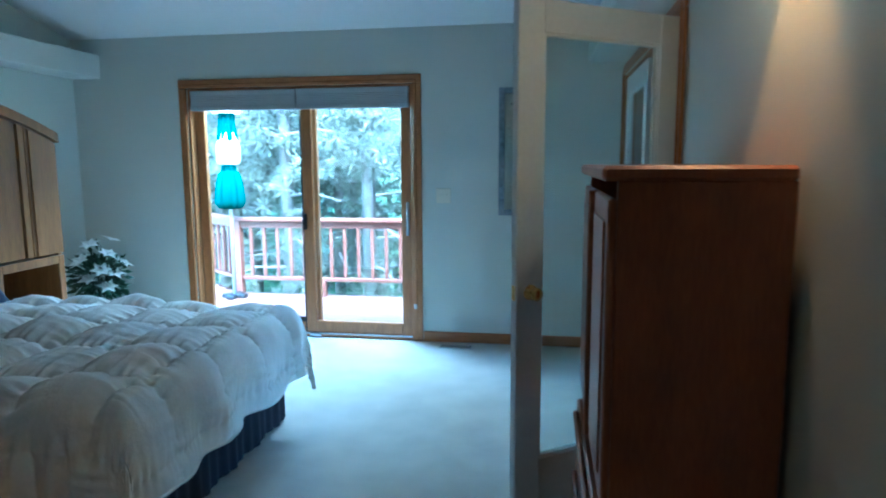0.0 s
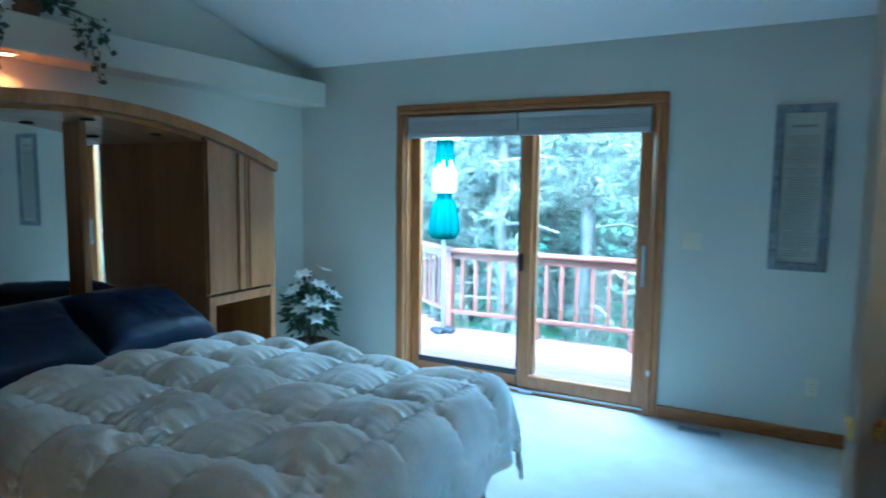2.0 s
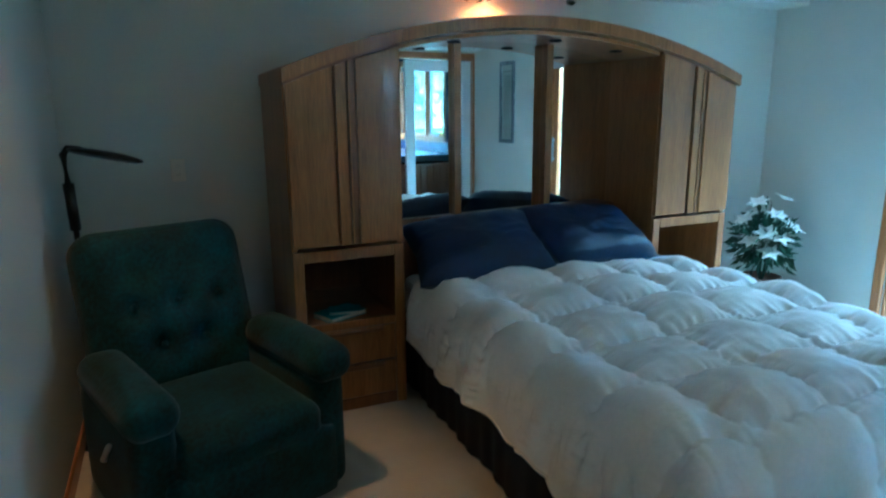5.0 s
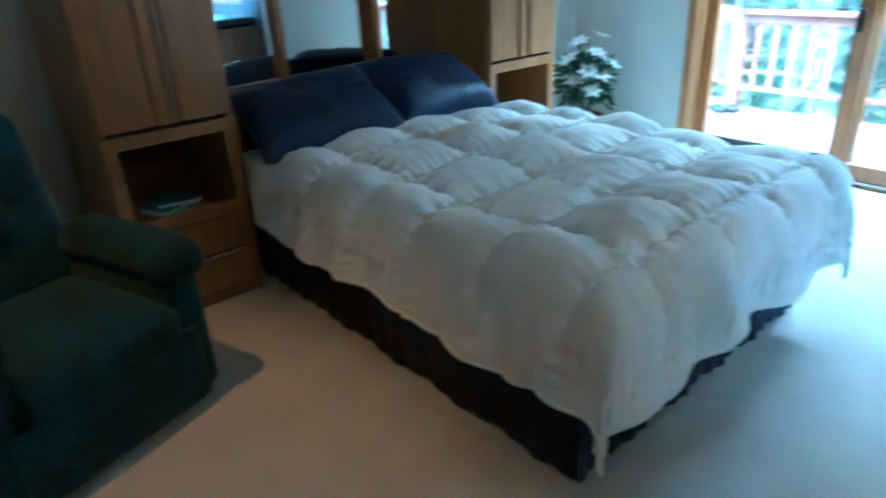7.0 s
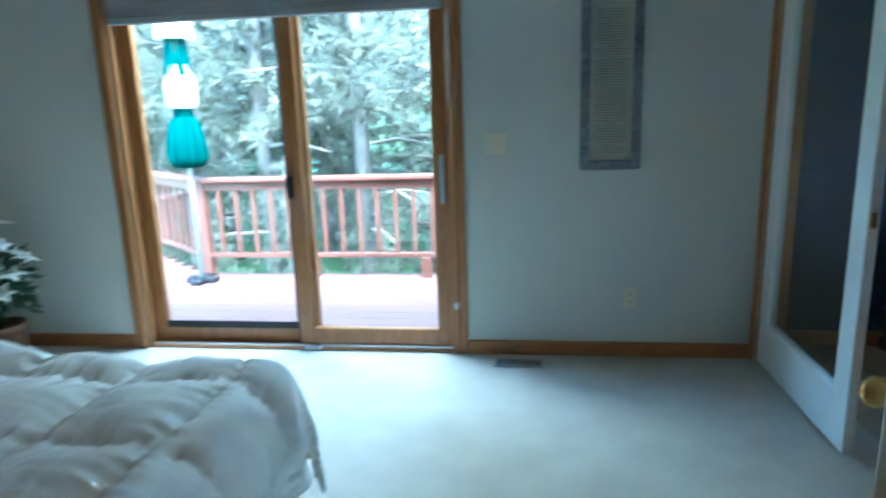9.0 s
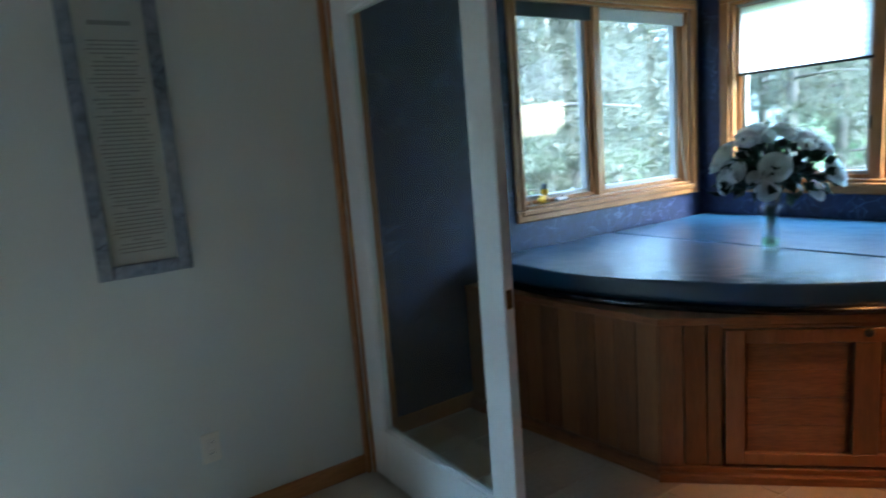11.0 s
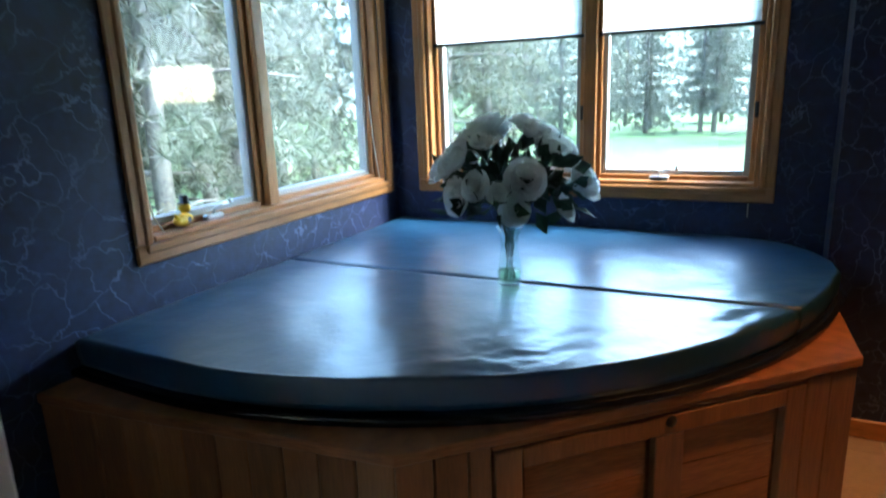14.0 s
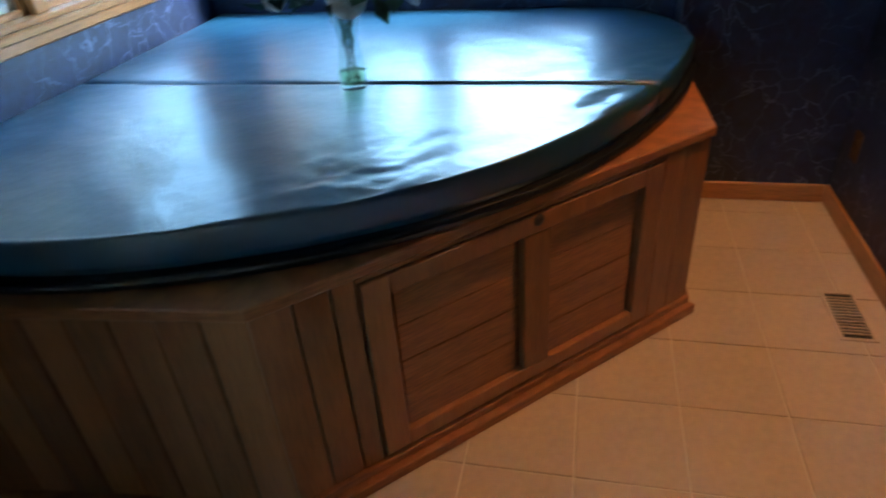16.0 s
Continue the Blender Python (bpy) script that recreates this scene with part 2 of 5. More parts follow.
WOODS = mat("wooded_slope", (0.14, 0.15, 0.11), 0.95, vary=0.45, scale=0.5, fine=3, bump=1.0, dist=0.4)
SIDING = mat("pale_siding", (0.40, 0.42, 0.44), 0.7, vary=0.06, bump=0.1)
ROOFM = mat("grey_shingles", (0.22, 0.25, 0.28), 0.8, vary=0.2, fine=30, bump=0.3)
WATER = glass_mat("stem_water", (0.75, 0.9, 0.7))

# ---------------------------------------------------------------- mesh tools


def thing(name, label, category, at=(0, 0, 0), rz=0.0, group="", kind=""):
    ob = new(name)
    ob.matrix_world = pose(*at, 0, 0, rz)
    return tagged(ob, label, category, group, kind)


def part(name, bm, material, parent=None, label="", smooth=False):
    me = bpy.data.meshes.new(name)
    bm.to_mesh(me)
    bm.free()
    if smooth:
        for f in me.polygons:
            f.use_smooth = True
    me.materials.append(material)
    ob = new(name, me)
    ob.parent = parent
    if label:
        ob["label"] = label
    return ob


def raw(name, verts, faces, material, parent=None, label="", smooth=False):
    me = bpy.data.meshes.new(name)
    me.from_pydata([tuple(v) for v in verts], [], [tuple(f) for f in faces])
    me.materials.append(material)
    if smooth:
        me.polygons.foreach_set("use_smooth", [True] * len(me.polygons))
    ob = new(name, me)
    ob.parent = parent
    if label:
        ob["label"] = label
    return ob


def bm_box(a, b, bevel=0.0, bm=None, seg=1):
    own = bm or bmesh.new()
    v = [own.verts.new((x, y, z)) for x in (a[0], b[0]) for y in (a[1], b[1]) for z in (a[2], b[2])]
    fs = [own.faces.new([v[i] for i in q]) for q in ((0, 1, 3, 2), (4, 6, 7, 5), (0, 4, 5, 1), (2, 3, 7, 6), (0, 2, 6, 4), (1, 5, 7, 3))]
    if bevel and bm is None:
        bmesh.ops.bevel(own, geom=own.edges[:], offset=bevel, segments=seg, affect="EDGES", profile=0.5)
    return own


def box(name, a, b, material, parent=None, bevel=0.003, label="", seg=1):
    return part(name, bm_box(a, b, bevel, seg=seg), material, parent, label)


def bm_tube(points, radii, n=10, bm=None, caps=True):
    own = bm or bmesh.new()
    rings = []
    for i, p in enumerate(points):
        p = Vector(p)
        d = Vector(points[min(i + 1, len(points) - 1)]) - Vector(points[max(i - 1, 0)])
        q = d.to_track_quat("Z", "Y")
        r = radii[i] if isinstance(radii, (list, tuple)) else radii
        rings.append([own.verts.new(p + q @ Vector((r * math.cos(6.28319 * k / n), r * math.sin(6.28319 * k / n), 0))) for k in range(n)])
    for a, b in zip(rings, rings[1:]):
        for k in range(n):
            own.faces.new((a[k], a[(k + 1) % n], b[(k + 1) % n], b[k]))
    if caps:
        own.faces.new(rings[0][::-1]), own.faces.new(rings[-1])
    return own


def tube(name, points, radii, material, parent=None, n=10, label=""):
    return part(name, bm_tube(points, radii, n), material, parent, label, smooth=True)


def bm_lathe(profile, n=24, centre=(0, 0, 0), lobes=0, lobe=0.0):
    bm = bmesh.new()
    rings = []
    for r, z in profile:
        rings.append([bm.verts.new((centre[0] + r * (1 + lobe * math.cos(lobes * 6.28319 * k / n)) * math.cos(6.28319 * k / n),
                                    centre[1] + r * (1 + lobe * math.cos(lobes * 6.28319 * k / n)) * math.sin(6.28319 * k / n), centre[2] + z)) for k in range(n)])
    for a, b in zip(rings, rings[1:]):
        for k in range(n):
            bm.faces.new((a[k], a[(k + 1) % n], b[(k + 1) % n], b[k]))
    return bm


def lathe(name, profile, material, parent=None, n=24, centre=(0, 0, 0), label="", lobes=0, lobe=0.0):
    return part(name, bm_lathe(profile, n, centre, lobes, lobe), material, parent, label, smooth=True)


def prism(outline, z0, z1, bevel=0.0):
    bm = bmesh.new()
    lo = [bm.verts.new((x, y, z0)) for x, y in outline]
    hi = [bm.verts.new((x, y, z1)) for x, y in outline]
    n = len(outline)
    bm.faces.new(lo[::-1]), bm.faces.new(hi)
    for i in range(n):
        bm.faces.new((lo[i], lo[(i + 1) % n], hi[(i + 1) % n], hi[i]))
    bmesh.ops.recalc_face_normals(bm, faces=bm.faces[:])
    if bevel:
        es = [e for e in bm.edges if abs(e.verts[0].co.z - e.verts[1].co.z) < 1e-6]
        bmesh.ops.bevel(bm, geom=es, offset=bevel, segments=3, affect="EDGES", profile=0.5)
    return bm


def wall(name, axis, at, thick, lo, hi, z0, z1, material, holes=()):
    """A wall with real openings: axis is the one it runs along; holes are (lo, hi, z0, z1)."""
    bm = bmesh.new()
    us = sorted({lo, hi, *[h[0] for h in holes], *[h[1] for h in holes]})
    zs = sorted({z0, z1, *[h[2] for h in holes], *[h[3] for h in holes]})
    for u0, u1 in zip(us, us[1:]):
        for a, b in zip(zs, zs[1:]):
            um, zm = (u0 + u1) / 2, (a + b) / 2
            if any(h[0] < um < h[1] and h[2] < zm < h[3] for h in holes):
                continue
            if axis == "x":
                bm_box((u0, at, a), (u1, at + thick, b), bm=bm)
            else:
                bm_box((at, u0, a), (at + thick, u1, b), bm=bm)
    bmesh.ops.remove_doubles(bm, verts=bm.verts[:], dist=1e-5)
    seen = {}
    for f in bm.faces[:]:
        key = tuple(round(c, 4) for c in f.calc_center_median())
        seen.setdefault(key, []).append(f)
    bmesh.ops.delete(bm, geom=[f for fs in seen.values() if len(fs) > 1 for f in fs], context="FACES_ONLY")
    bmesh.ops.recalc_face_normals(bm, faces=bm.faces[:])
    return tagged(part(name, bm, material), kind="structure")


# ---------------------------------------------------------------- setting
def ceil_z(y):
    return 2.47 + 0.24 * (5.2 - y)


tagged(box("floor_bedroom", (-3.87, -1.6, -0.1), (0.86, 5.30, 0), CARPET, bevel=0), kind="structure")
tagged(box("floor_bathroom", (0.864, 2.5, -0.1), (3.8, 5.57, -0.004), GROUT, bevel=0), kind="structure")
wall("wall_north", "x", 5.2, 0.15, -3.87, 0.80, 0, 2.62, WALL, [(-2.69, -0.80, 0.0, 2.05)])
wall("wall_west", "y", -3.87, 0.15, 0.35, 5.2, 0, 4.2, WALL)
wall("wall_south", "x", 0.35, 0.15, -3.72, -0.95, 0, 4.2, WALL)
wall("wall_entry_west", "y", -1.10, 0.15, -1.6, 0.35, 0, 4.2, WALL)
wall("wall_entry_south", "x", -1.75, 0.15, -1.10, 0.95, 0, 4.4, WALL)
wall("wall_east", "y", 0.80, 0.12, -1.6, 5.42, 0, 4.2, WALL, [(3.15, 5.17, 0.0, 2.07)])
# the bathroom's side of the partition carries wallpaper
wall("wall_bath_west", "y", 0.924, 0.02, 2.5, 5.42, 0, 2.5, PAPER, [(3.15, 5.17, 0.0, 2.07)])
wall("wall_bath_north", "x", 5.42, 0.15, 0.80, 3.8, 0, 2.6, PAPER, [(2.0, 3.535, 1.0, 2.14)])
wall("wall_bath_east", "y", 3.65, 0.15, 2.5, 5.42, 0, 2.6, PAPER, [(3.60, 5.205, 1.0, 2.145)])
tagged(box("wall_bath_pier", (3.45, 2.65, 0), (3.65, 3.33, 2.5), PAPER, bevel=0), kind="structure")
wall("wall_bath_south", "x", 2.5, 0.15, 0.944, 3.65, 0, 2.6, PAPER)
tagged(raw("ceiling", [(-3.87, 5.35, ceil_z(5.35)), (0.93, 5.35, ceil_z(5.35)), (0.93, -1.75, ceil_z(-1.75)), (-3.87, -1.75, ceil_z(-1.75)),
                       (-3.87, 5.35, ceil_z(5.35) + 0.2), (0.93, 5.35, ceil_z(5.35) + 0.2), (0.93, -1.75, ceil_z(-1.75) + 0.2), (-3.87, -1.75, ceil_z(-1.75) + 0.2)],
               [(0, 1, 2, 3), (7, 6, 5, 4), (0, 4, 5, 1), (1, 5, 6, 2), (2, 6, 7, 3), (3, 7, 4, 0)], CEIL), kind="structure")
tagged(box("ceiling_bathroom", (0.93, 2.4, 2.5), (3.8, 5.57, 2.6), BCEIL, bevel=0), kind="structure")
tagged(box("plant_ledge_west", (-3.72, 0.5, 2.15), (-3.46, 5.2, 2.34), WALL, bevel=0.006), "painted boxed plant ledge above the headboard", kind="structure")
tagged(box("plant_ledge_east", (0.53, 0.0, 2.16), (0.80, 5.2, 2.35), WALL, bevel=0.006), "painted boxed plant ledge above the glazed doors", kind="structure")


def board(name, a, b, material):
    tagged(box(name, a, b, material, bevel=0.006), kind="structure")


BH = 0.085
board("baseboard", (-3.72, 5.185, 0), (-2.762, 5.2, BH), OAKX)
board("baseboard", (-0.728, 5.185, 0), (0.782, 5.2, BH), OAKX)
board("baseboard", (-3.72, 0.5, 0), (-3.705, 5.185, BH), OAKH)
board("baseboard", (-3.705, 0.5, 0), (-0.95, 0.515, BH), OAKX)
board("baseboard", (0.785, -1.6, 0), (0.80, 3.08, BH), OAKH)
board("baseboard", (0.945, 5.405, 0), (1.56, 5.42, BH), OAKX)
board("baseboard", (3.435, 2.665, 0), (3.45, 3.31, BH), OAKH)
board("baseboard", (0.95, 2.65, 0), (3.45, 2.665, BH), OAKX)


def casing(name, axis, face, into, lo, hi, z0, z1, w, sill=False, mats=(OAKX, OAK)):
    """Stepped wooden trim round an opening: an outer board with a raised inner bead."""
    for k, (off, ww, t) in enumerate(((0.0, w, 0.016), (w * 0.55, w * 0.45, 0.024))):
        def bx(u0, u1, a, b, m):
            t2 = t * into
            if axis == "x":
                board(name, (u0, min(face, face + t2), a), (u1, max(face, face + t2), b), m)
            else:
                board(name, (min(face, face + t2), u0, a), (max(face, face + t2), u1, b), m)
        i0 = w if k == 0 else w * 0.45
        o = 0 if k == 0 else -0.001
        bx(lo - i0, hi + i0, z1 + o, z1 + i0, mats[0])
        bx(lo - i0, lo + o, z0, z1, mats[1])
        bx(hi + o, hi + i0, z0, z1, mats[1])
        if sill:
            bx(lo - i0, hi + i0, z0 - i0, z0 - o, mats[0])


casing("trim", "x", 5.2, -1, -2.69, -0.80, 0, 2.05, 0.07)
casing("trim", "y", 0.80, -1, 3.15, 5.17, 0, 2.07, 0.068, mats=(OAKH, OAK))
casing("trim", "x", 5.42, -1, 2.0, 3.535, 1.0, 2.14, 0.065, True)
casing("trim", "y", 3.65, -1, 3.60, 5.205, 1.0, 2.145, 0.065, True, mats=(OAKH, OAK))
# jamb linings
for a, b, m in (((-2.69, 5.2, 0.0), (-2.67, 5.35, 2.05), OAK), ((-0.82, 5.2, 0.0), (-0.80, 5.35, 2.05), OAK), ((-2.67, 5.2, 2.03), (-0.82, 5.35, 2.05), OAKX),
                ((-2.67, 5.2, 0.0), (-0.82, 5.36, 0.02), OAKX), ((0.80, 3.15, 0), (0.944, 3.163, 2.07), OAK), ((0.80, 5.155, 0), (0.944, 5.17, 2.07), OAK),
                ((0.80, 3.163, 2.055), (0.944, 5.155, 2.07), OAKH)):
    board("jamb", a, b, m)


def pane(name, a, b, parent, material=GLASS):
    ob = box(name, a, b, material, parent, bevel=0)
    ob.visible_shadow = False
    return ob


def ring(prefix, axis, u0, u1, z0, z1, d0, d1, w, m, parent, wb=None, wt=None):
    """Four frame members round u0..u1 by z0..z1, between depths d0 and d1."""
    wb, wt = wb or w, wt or w

    def bx(n, a0, a1, c0, c1):
        if axis == "x":
            return box(n, (a0, d0, c0), (a1, d1, c1), m, parent, 0.004)
        return box(n, (d0, a0, c0), (d1, a1, c1), m, parent, 0.004)
    bx(prefix + "stile", u0, u0 + w, z0, z1), bx(prefix + "stile", u1 - w, u1, z0, z1)
    bx(prefix + "rail", u0 + w, u1 - w, z0, z0 + wb), bx(prefix + "rail", u0 + w, u1 - w, z1 - wt, z1)


# sliding door
sd = thing("door_1", "oak framed sliding glass patio door, closed", "sliding door", kind="structure")
ring("", "x", -2.67, -1.62, 0.02, 2.03, 5.28, 5.325, 0.075, OAK, sd, 0.09)
pane("pane", (-2.60, 5.30, 0.10), (-1.69, 5.306, 1.96), sd)
ring("", "x", -1.73, -0.82, 0.02, 2.03, 5.225, 5.27, 0.085, OAK, sd, 0.11)
pane("pane", (-1.65, 5.245, 0.12), (-0.90, 5.251, 1.96), sd)
box("glazing_bead", (-2.597, 5.274, 0.105), (-1.735, 5.2795, 0.15), DARK, sd, 0.001)
box("edge_seal", (-1.745, 5.232, 0.03), (-1.7305, 5.265, 2.03), DARK, sd, 0.002)
box("track", (-2.67, 5.21, 0.0201), (-0.82, 5.222, 0.032), CHROME, sd, 0.001)
h = box("pull_handle", (-0.862, 5.198, 0.86), (-0.838, 5.216, 1.13), GREYM, sd, 0.006, "grey metal pull handle")
box("handle_foot", (-0.86, 5.214, 0.88), (-0.84, 5.2255, 0.91), CHROME, h, 0.002)
box("handle_foot", (-0.86, 5.214, 1.08), (-0.84, 5.2255, 1.11), CHROME, h, 0.002)
box("latch_box", (-1.735, 5.196, 0.90), (-1.70, 5.2255, 1.03), DARK, sd, 0.005, "dark metal lock case")
box("roller_stop", (-1.70, 5.19, 0.004), (-1.60, 5.222, 0.03), CHROME, sd, 0.004)
box("pin_lock", (-0.80, 5.168, 0.27), (-0.775, 5.178, 0.31), CHROME, sd, 0.004)

# shades above the sliding door
for u0, u1 in ((-2.655, -1.748), (-1.742, -0.83)):
    bl = thing("cellular_shade", "grey cellular shade drawn up under the door head", "window shade", group="shades over the patio door")
    box("headrail", (u0, 5.178, 1.985), (u1, 5.222, 2.028), BLIND, bl, 0.004)
    for k in range(6):
        z = 1.905 + k * 0.0135
        part("cell", bm_box((u0 + 0.004, 5.176 + 0.002 * (k % 2), z), (u1 - 0.004, 5.218, z + 0.0132), 0.003), BLIND, bl)
    box("bottom_rail", (u0, 5.172, 1.868), (u1, 5.22, 1.905), BLIND, bl, 0.005)


# glazed double doors to the bathroom
def french_leaf(name, label, m, knob_sides, W=0.905):
    d = thing(name, label, "door", kind="structure")
    H, T = 2.04, 0.04
    box("stile", (0, -T / 2, 0.01), (0.115, T / 2, H), WHITE, d, 0.004)
    box("stile", (W - 0.115, -T / 2, 0.01), (W, T / 2, H), WHITE, d, 0.004)
    box("bottom_rail", (0.115, -T / 2, 0.01), (W - 0.115, T / 2, 0.24), WHITE, d, 0.003)
    box("top_rail", (0.115, -T / 2, H - 0.12), (W - 0.115, T / 2, H), WHITE, d, 0.003)
    pane("pane", (0.115, -0.003, 0.24), (W - 0.115, 0.003, H - 0.12), d)
    for s in (-1, 1):
        for a, b in (((0.115, 0.24), (0.127, H - 0.12)), ((W - 0.127, 0.24), (W - 0.115, H - 0.12)), ((0.127, 0.24), (W - 0.127, 0.252)), ((0.127, H - 0.132), (W - 0.127, H - 0.12))):
            y0, y1 = sorted((s * 0.004, s * 0.015))
            box("glazing_bead", (a[0], y0, a[1]), (b[0], y1, b[1]), WHITE, d, 0.002)
    if knob_sides:
        for s in (-1, 1):
            k = part("knob", bm_lathe([(0.001, 0.062), (0.016, 0.060), (0.026, 0.048), (0.026, 0.038), (0.016, 0.026), (0.011, 0.02), (0.012, 0.006), (0.030, 0.004), (0.032, 0.0)], 20), BRASS, d, "polished brass knob", True)
            k.matrix_local = pose(W - 0.065, s * T / 2, 0.935, -90 * s, 0, 0)
    box("strike_plate", (W - 0.002, -0.012, 0.905), (W + 0.0015, 0.012, 0.965), BRASS, d, 0.001, "small brass plate in the edge")
    for z in (0.2, 1.0, 1.8):
        tube("hinge", [(-0.004, -T / 2 - 0.004, z), (-0.004, -T / 2 - 0.004, z + 0.09)], 0.006, BRASS, d, 8)
    d.matrix_world = m
    return d


french_leaf("door_2", "white glazed double door leaf standing closed", pose(0.828, 5.153, 0, 0, 0, -90), False, 0.95)
lf = math.degrees(math.atan2(-0.475, -0.656))
french_leaf("door_3", "white glazed double door leaf swung open into the bedroom", pose(0.776, 3.155, 0, 0, 0, lf), True, 0.815)


# casement windows of the bathroom
def bath_window(name, axis, lo, hi, mid, z0, z1, face):
    w = thing(name, "oak window with two casement sashes and metal cranks", "window", kind="structure")

    def bx(n, u0, u1, d0, d1, a, b, m, bev=0.004):
        if axis == "x":
            return box(n, (u0, face + d0, a), (u1, face + d1, b), m, w, bev)
        return box(n, (face + d0, u0, a), (face + d1, u1, b), m, w, bev)
    wood = OAKX if axis == "x" else OAKH
    bx("jamb", lo, lo + 0.02, 0.0, 0.15, z0, z1, OAK), bx("jamb", hi - 0.02, hi, 0.0, 0.15, z0, z1, OAK)
    bx("window_head", lo + 0.02, hi - 0.02, 0.0, 0.15, z1 - 0.02, z1, wood)
    bx("window_sill", lo + 0.02, hi - 0.02, -0.006, 0.15, z0, z0 + 0.02, wood)
    bx("mullion", mid - 0.03, mid + 0.03, 0.02, 0.13, z0 + 0.02, z1 - 0.02, OAK)
    for u0, u1 in ((lo + 0.02, mid - 0.03), (mid + 0.03, hi - 0.02)):
        # stop of wood, then the grey sash with its glass
        for d0, d1, ww, m in ((0.05, 0.075, 0.022, OAK), (0.075, 0.12, 0.045, GREYM)):
            bx("stop" if m is OAK else "sash", u0, u0 + ww, d0, d1, z0 + 0.02, z1 - 0.02, m)
            bx("stop" if m is OAK else "sash", u1 - ww, u1, d0, d1, z0 + 0.02, z1 - 0.02, m)
            bx("stop" if m is OAK else "sash", u0 + ww, u1 - ww, d0, d1, z0 + 0.02, z0 + 0.02 + ww, m if m is GREYM else wood)
            bx("stop" if m is OAK else "sash", u0 + ww, u1 - ww, d0, d1, z1 - 0.02 - ww, z1 - 0.02, m if m is GREYM else wood)
        g = bx("pane", u0 + 0.04, u1 - 0.04, 0.095, 0.10, z0 + 0.06, z1 - 0.06, GLASS, 0)
        g.visible_shadow = False
        bx("sash_lock", u0 + 0.002, u0 + 0.018, 0.035, 0.05, z0 + 0.30, z0 + 0.37, DARK, 0.003)
    return w


bath_window("window_1", "x", 2.0, 3.535, 2.66, 1.0, 2.14, 5.42)
bath_window("window_2", "y", 3.60, 5.205, 4.35, 1.0, 2.145, 3.65)


def crank(m):
    c = thing("window_crank", "grey metal casement crank folded on the sill", "window crank", group="casement cranks")
    part("base", bm_box((-0.045, -0.014, 0), (0.045, 0.014, 0.022), 0.006), CHROME, c)
    tube("arm", [(0.0, 0, 0.02), (0.0, -0.012, 0.04), (0.03, -0.015, 0.052), (0.075, -0.015, 0.05)], 0.006, CHROME, c, 8)
    lathe("knob", [(0.001, 0.0), (0.009, 0.004), (0.009, 0.02), (0.001, 0.026)], CHROME, c, 10, (0.078, -0.015, 0.046))
    c.matrix_world = m


crank(pose(2.32, 5.452, 1.02))
crank(pose(3.682, 4.02, 1.02, 0, 0, -90))
crank(pose(3.682, 4.78, 1.02, 0, 0, -90))

# white pleated shades, half drawn, in the east window; a short dark one in the north window
for y0, y1 in ((3.625, 4.315), (4.385, 5.18)):
    sh = thing("pleated_shade", "white translucent pleated shade drawn half down", "window shade", group="bathroom shades")
    vs, fs = [], []
    n = 26
    for k in range(n + 1):
        z = 1.70 + (2.11 - 1.70) * k / n
        x = 3.702 + (0.0012 if k % 2 else -0.0012)
        vs += [(x, y0, z), (x, y1, z)]
        if k:
            fs.append((2 * k - 2, 2 * k - 1, 2 * k + 1, 2 * k))
    raw("pleats", vs, fs, SHADE, sh)
    box("bottom_rail", (3.69, y0, 1.682), (3.714, y1, 1.70), DARK, sh, 0.003)
    box("headrail", (3.688, y0, 2.11), (3.716, y1, 2.124), GREYM, sh, 0.003)
for x0, x1 in ((2.025, 2.625), (2.695, 3.51)):
    sh = thing("rolled_shade", "dark rolled shade housed under the window head", "window shade", group="bathroom shades")
    box("headrail", (x0, 5.445, 2.04), (x1, 5.468, 2.118), DARK if x0 < 2.5 else GREYM, sh, 0.005)
for pts in ([(2.03, 5.44, 1.16), (2.04, 5.435, 1.08), (2.07, 5.43, 1.024)], [(3.46, 5.45, 1.45), (3.47, 5.44, 1.2), (3.49, 5.43, 1.026)], [(3.645, 3.635, 0.93), (3.64, 3.635, 0.87)]):
    c = thing("shade_cord", "thin white shade cord hanging at the window", "cord", group="shade cords")
    tube("cord", pts, 0.0025, PLASTIC, c, 6)

# ---------------------------------------------------------------- headboard wall unit
R_ARCH, YC, ZTOP = 3.42, 2.775, 1.915


def arch_z(y, drop=0.0):
    return ZTOP - drop - R_ARCH + math.sqrt(R_ARCH ** 2 - (y - YC) ** 2)


def arch_slab(y0, y1, x0, x1, d0, d1, n=14):
    """A curved board that follows the arched top between drops d0 and d1."""
    bm = bmesh.new()
    prev = None
    for k in range(n + 1):
        y = y0 + (y1 - y0) * k / n
        cur = [bm.verts.new(c) for c in ((x0, y, arch_z(y, d1)), (x1, y, arch_z(y, d1)), (x1, y, arch_z(y, d0)), (x0, y, arch_z(y, d0)))]
        if prev:
            for i in range(4):
                bm.faces.new((prev[i], prev[(i + 1) % 4], cur[(i + 1) % 4], cur[i]))
        else:
            bm.faces.new(cur[::-1])
        prev = cur
    bm.faces.new(prev)
    bmesh.ops.recalc_face_normals(bm, faces=bm.faces[:])
    return bm


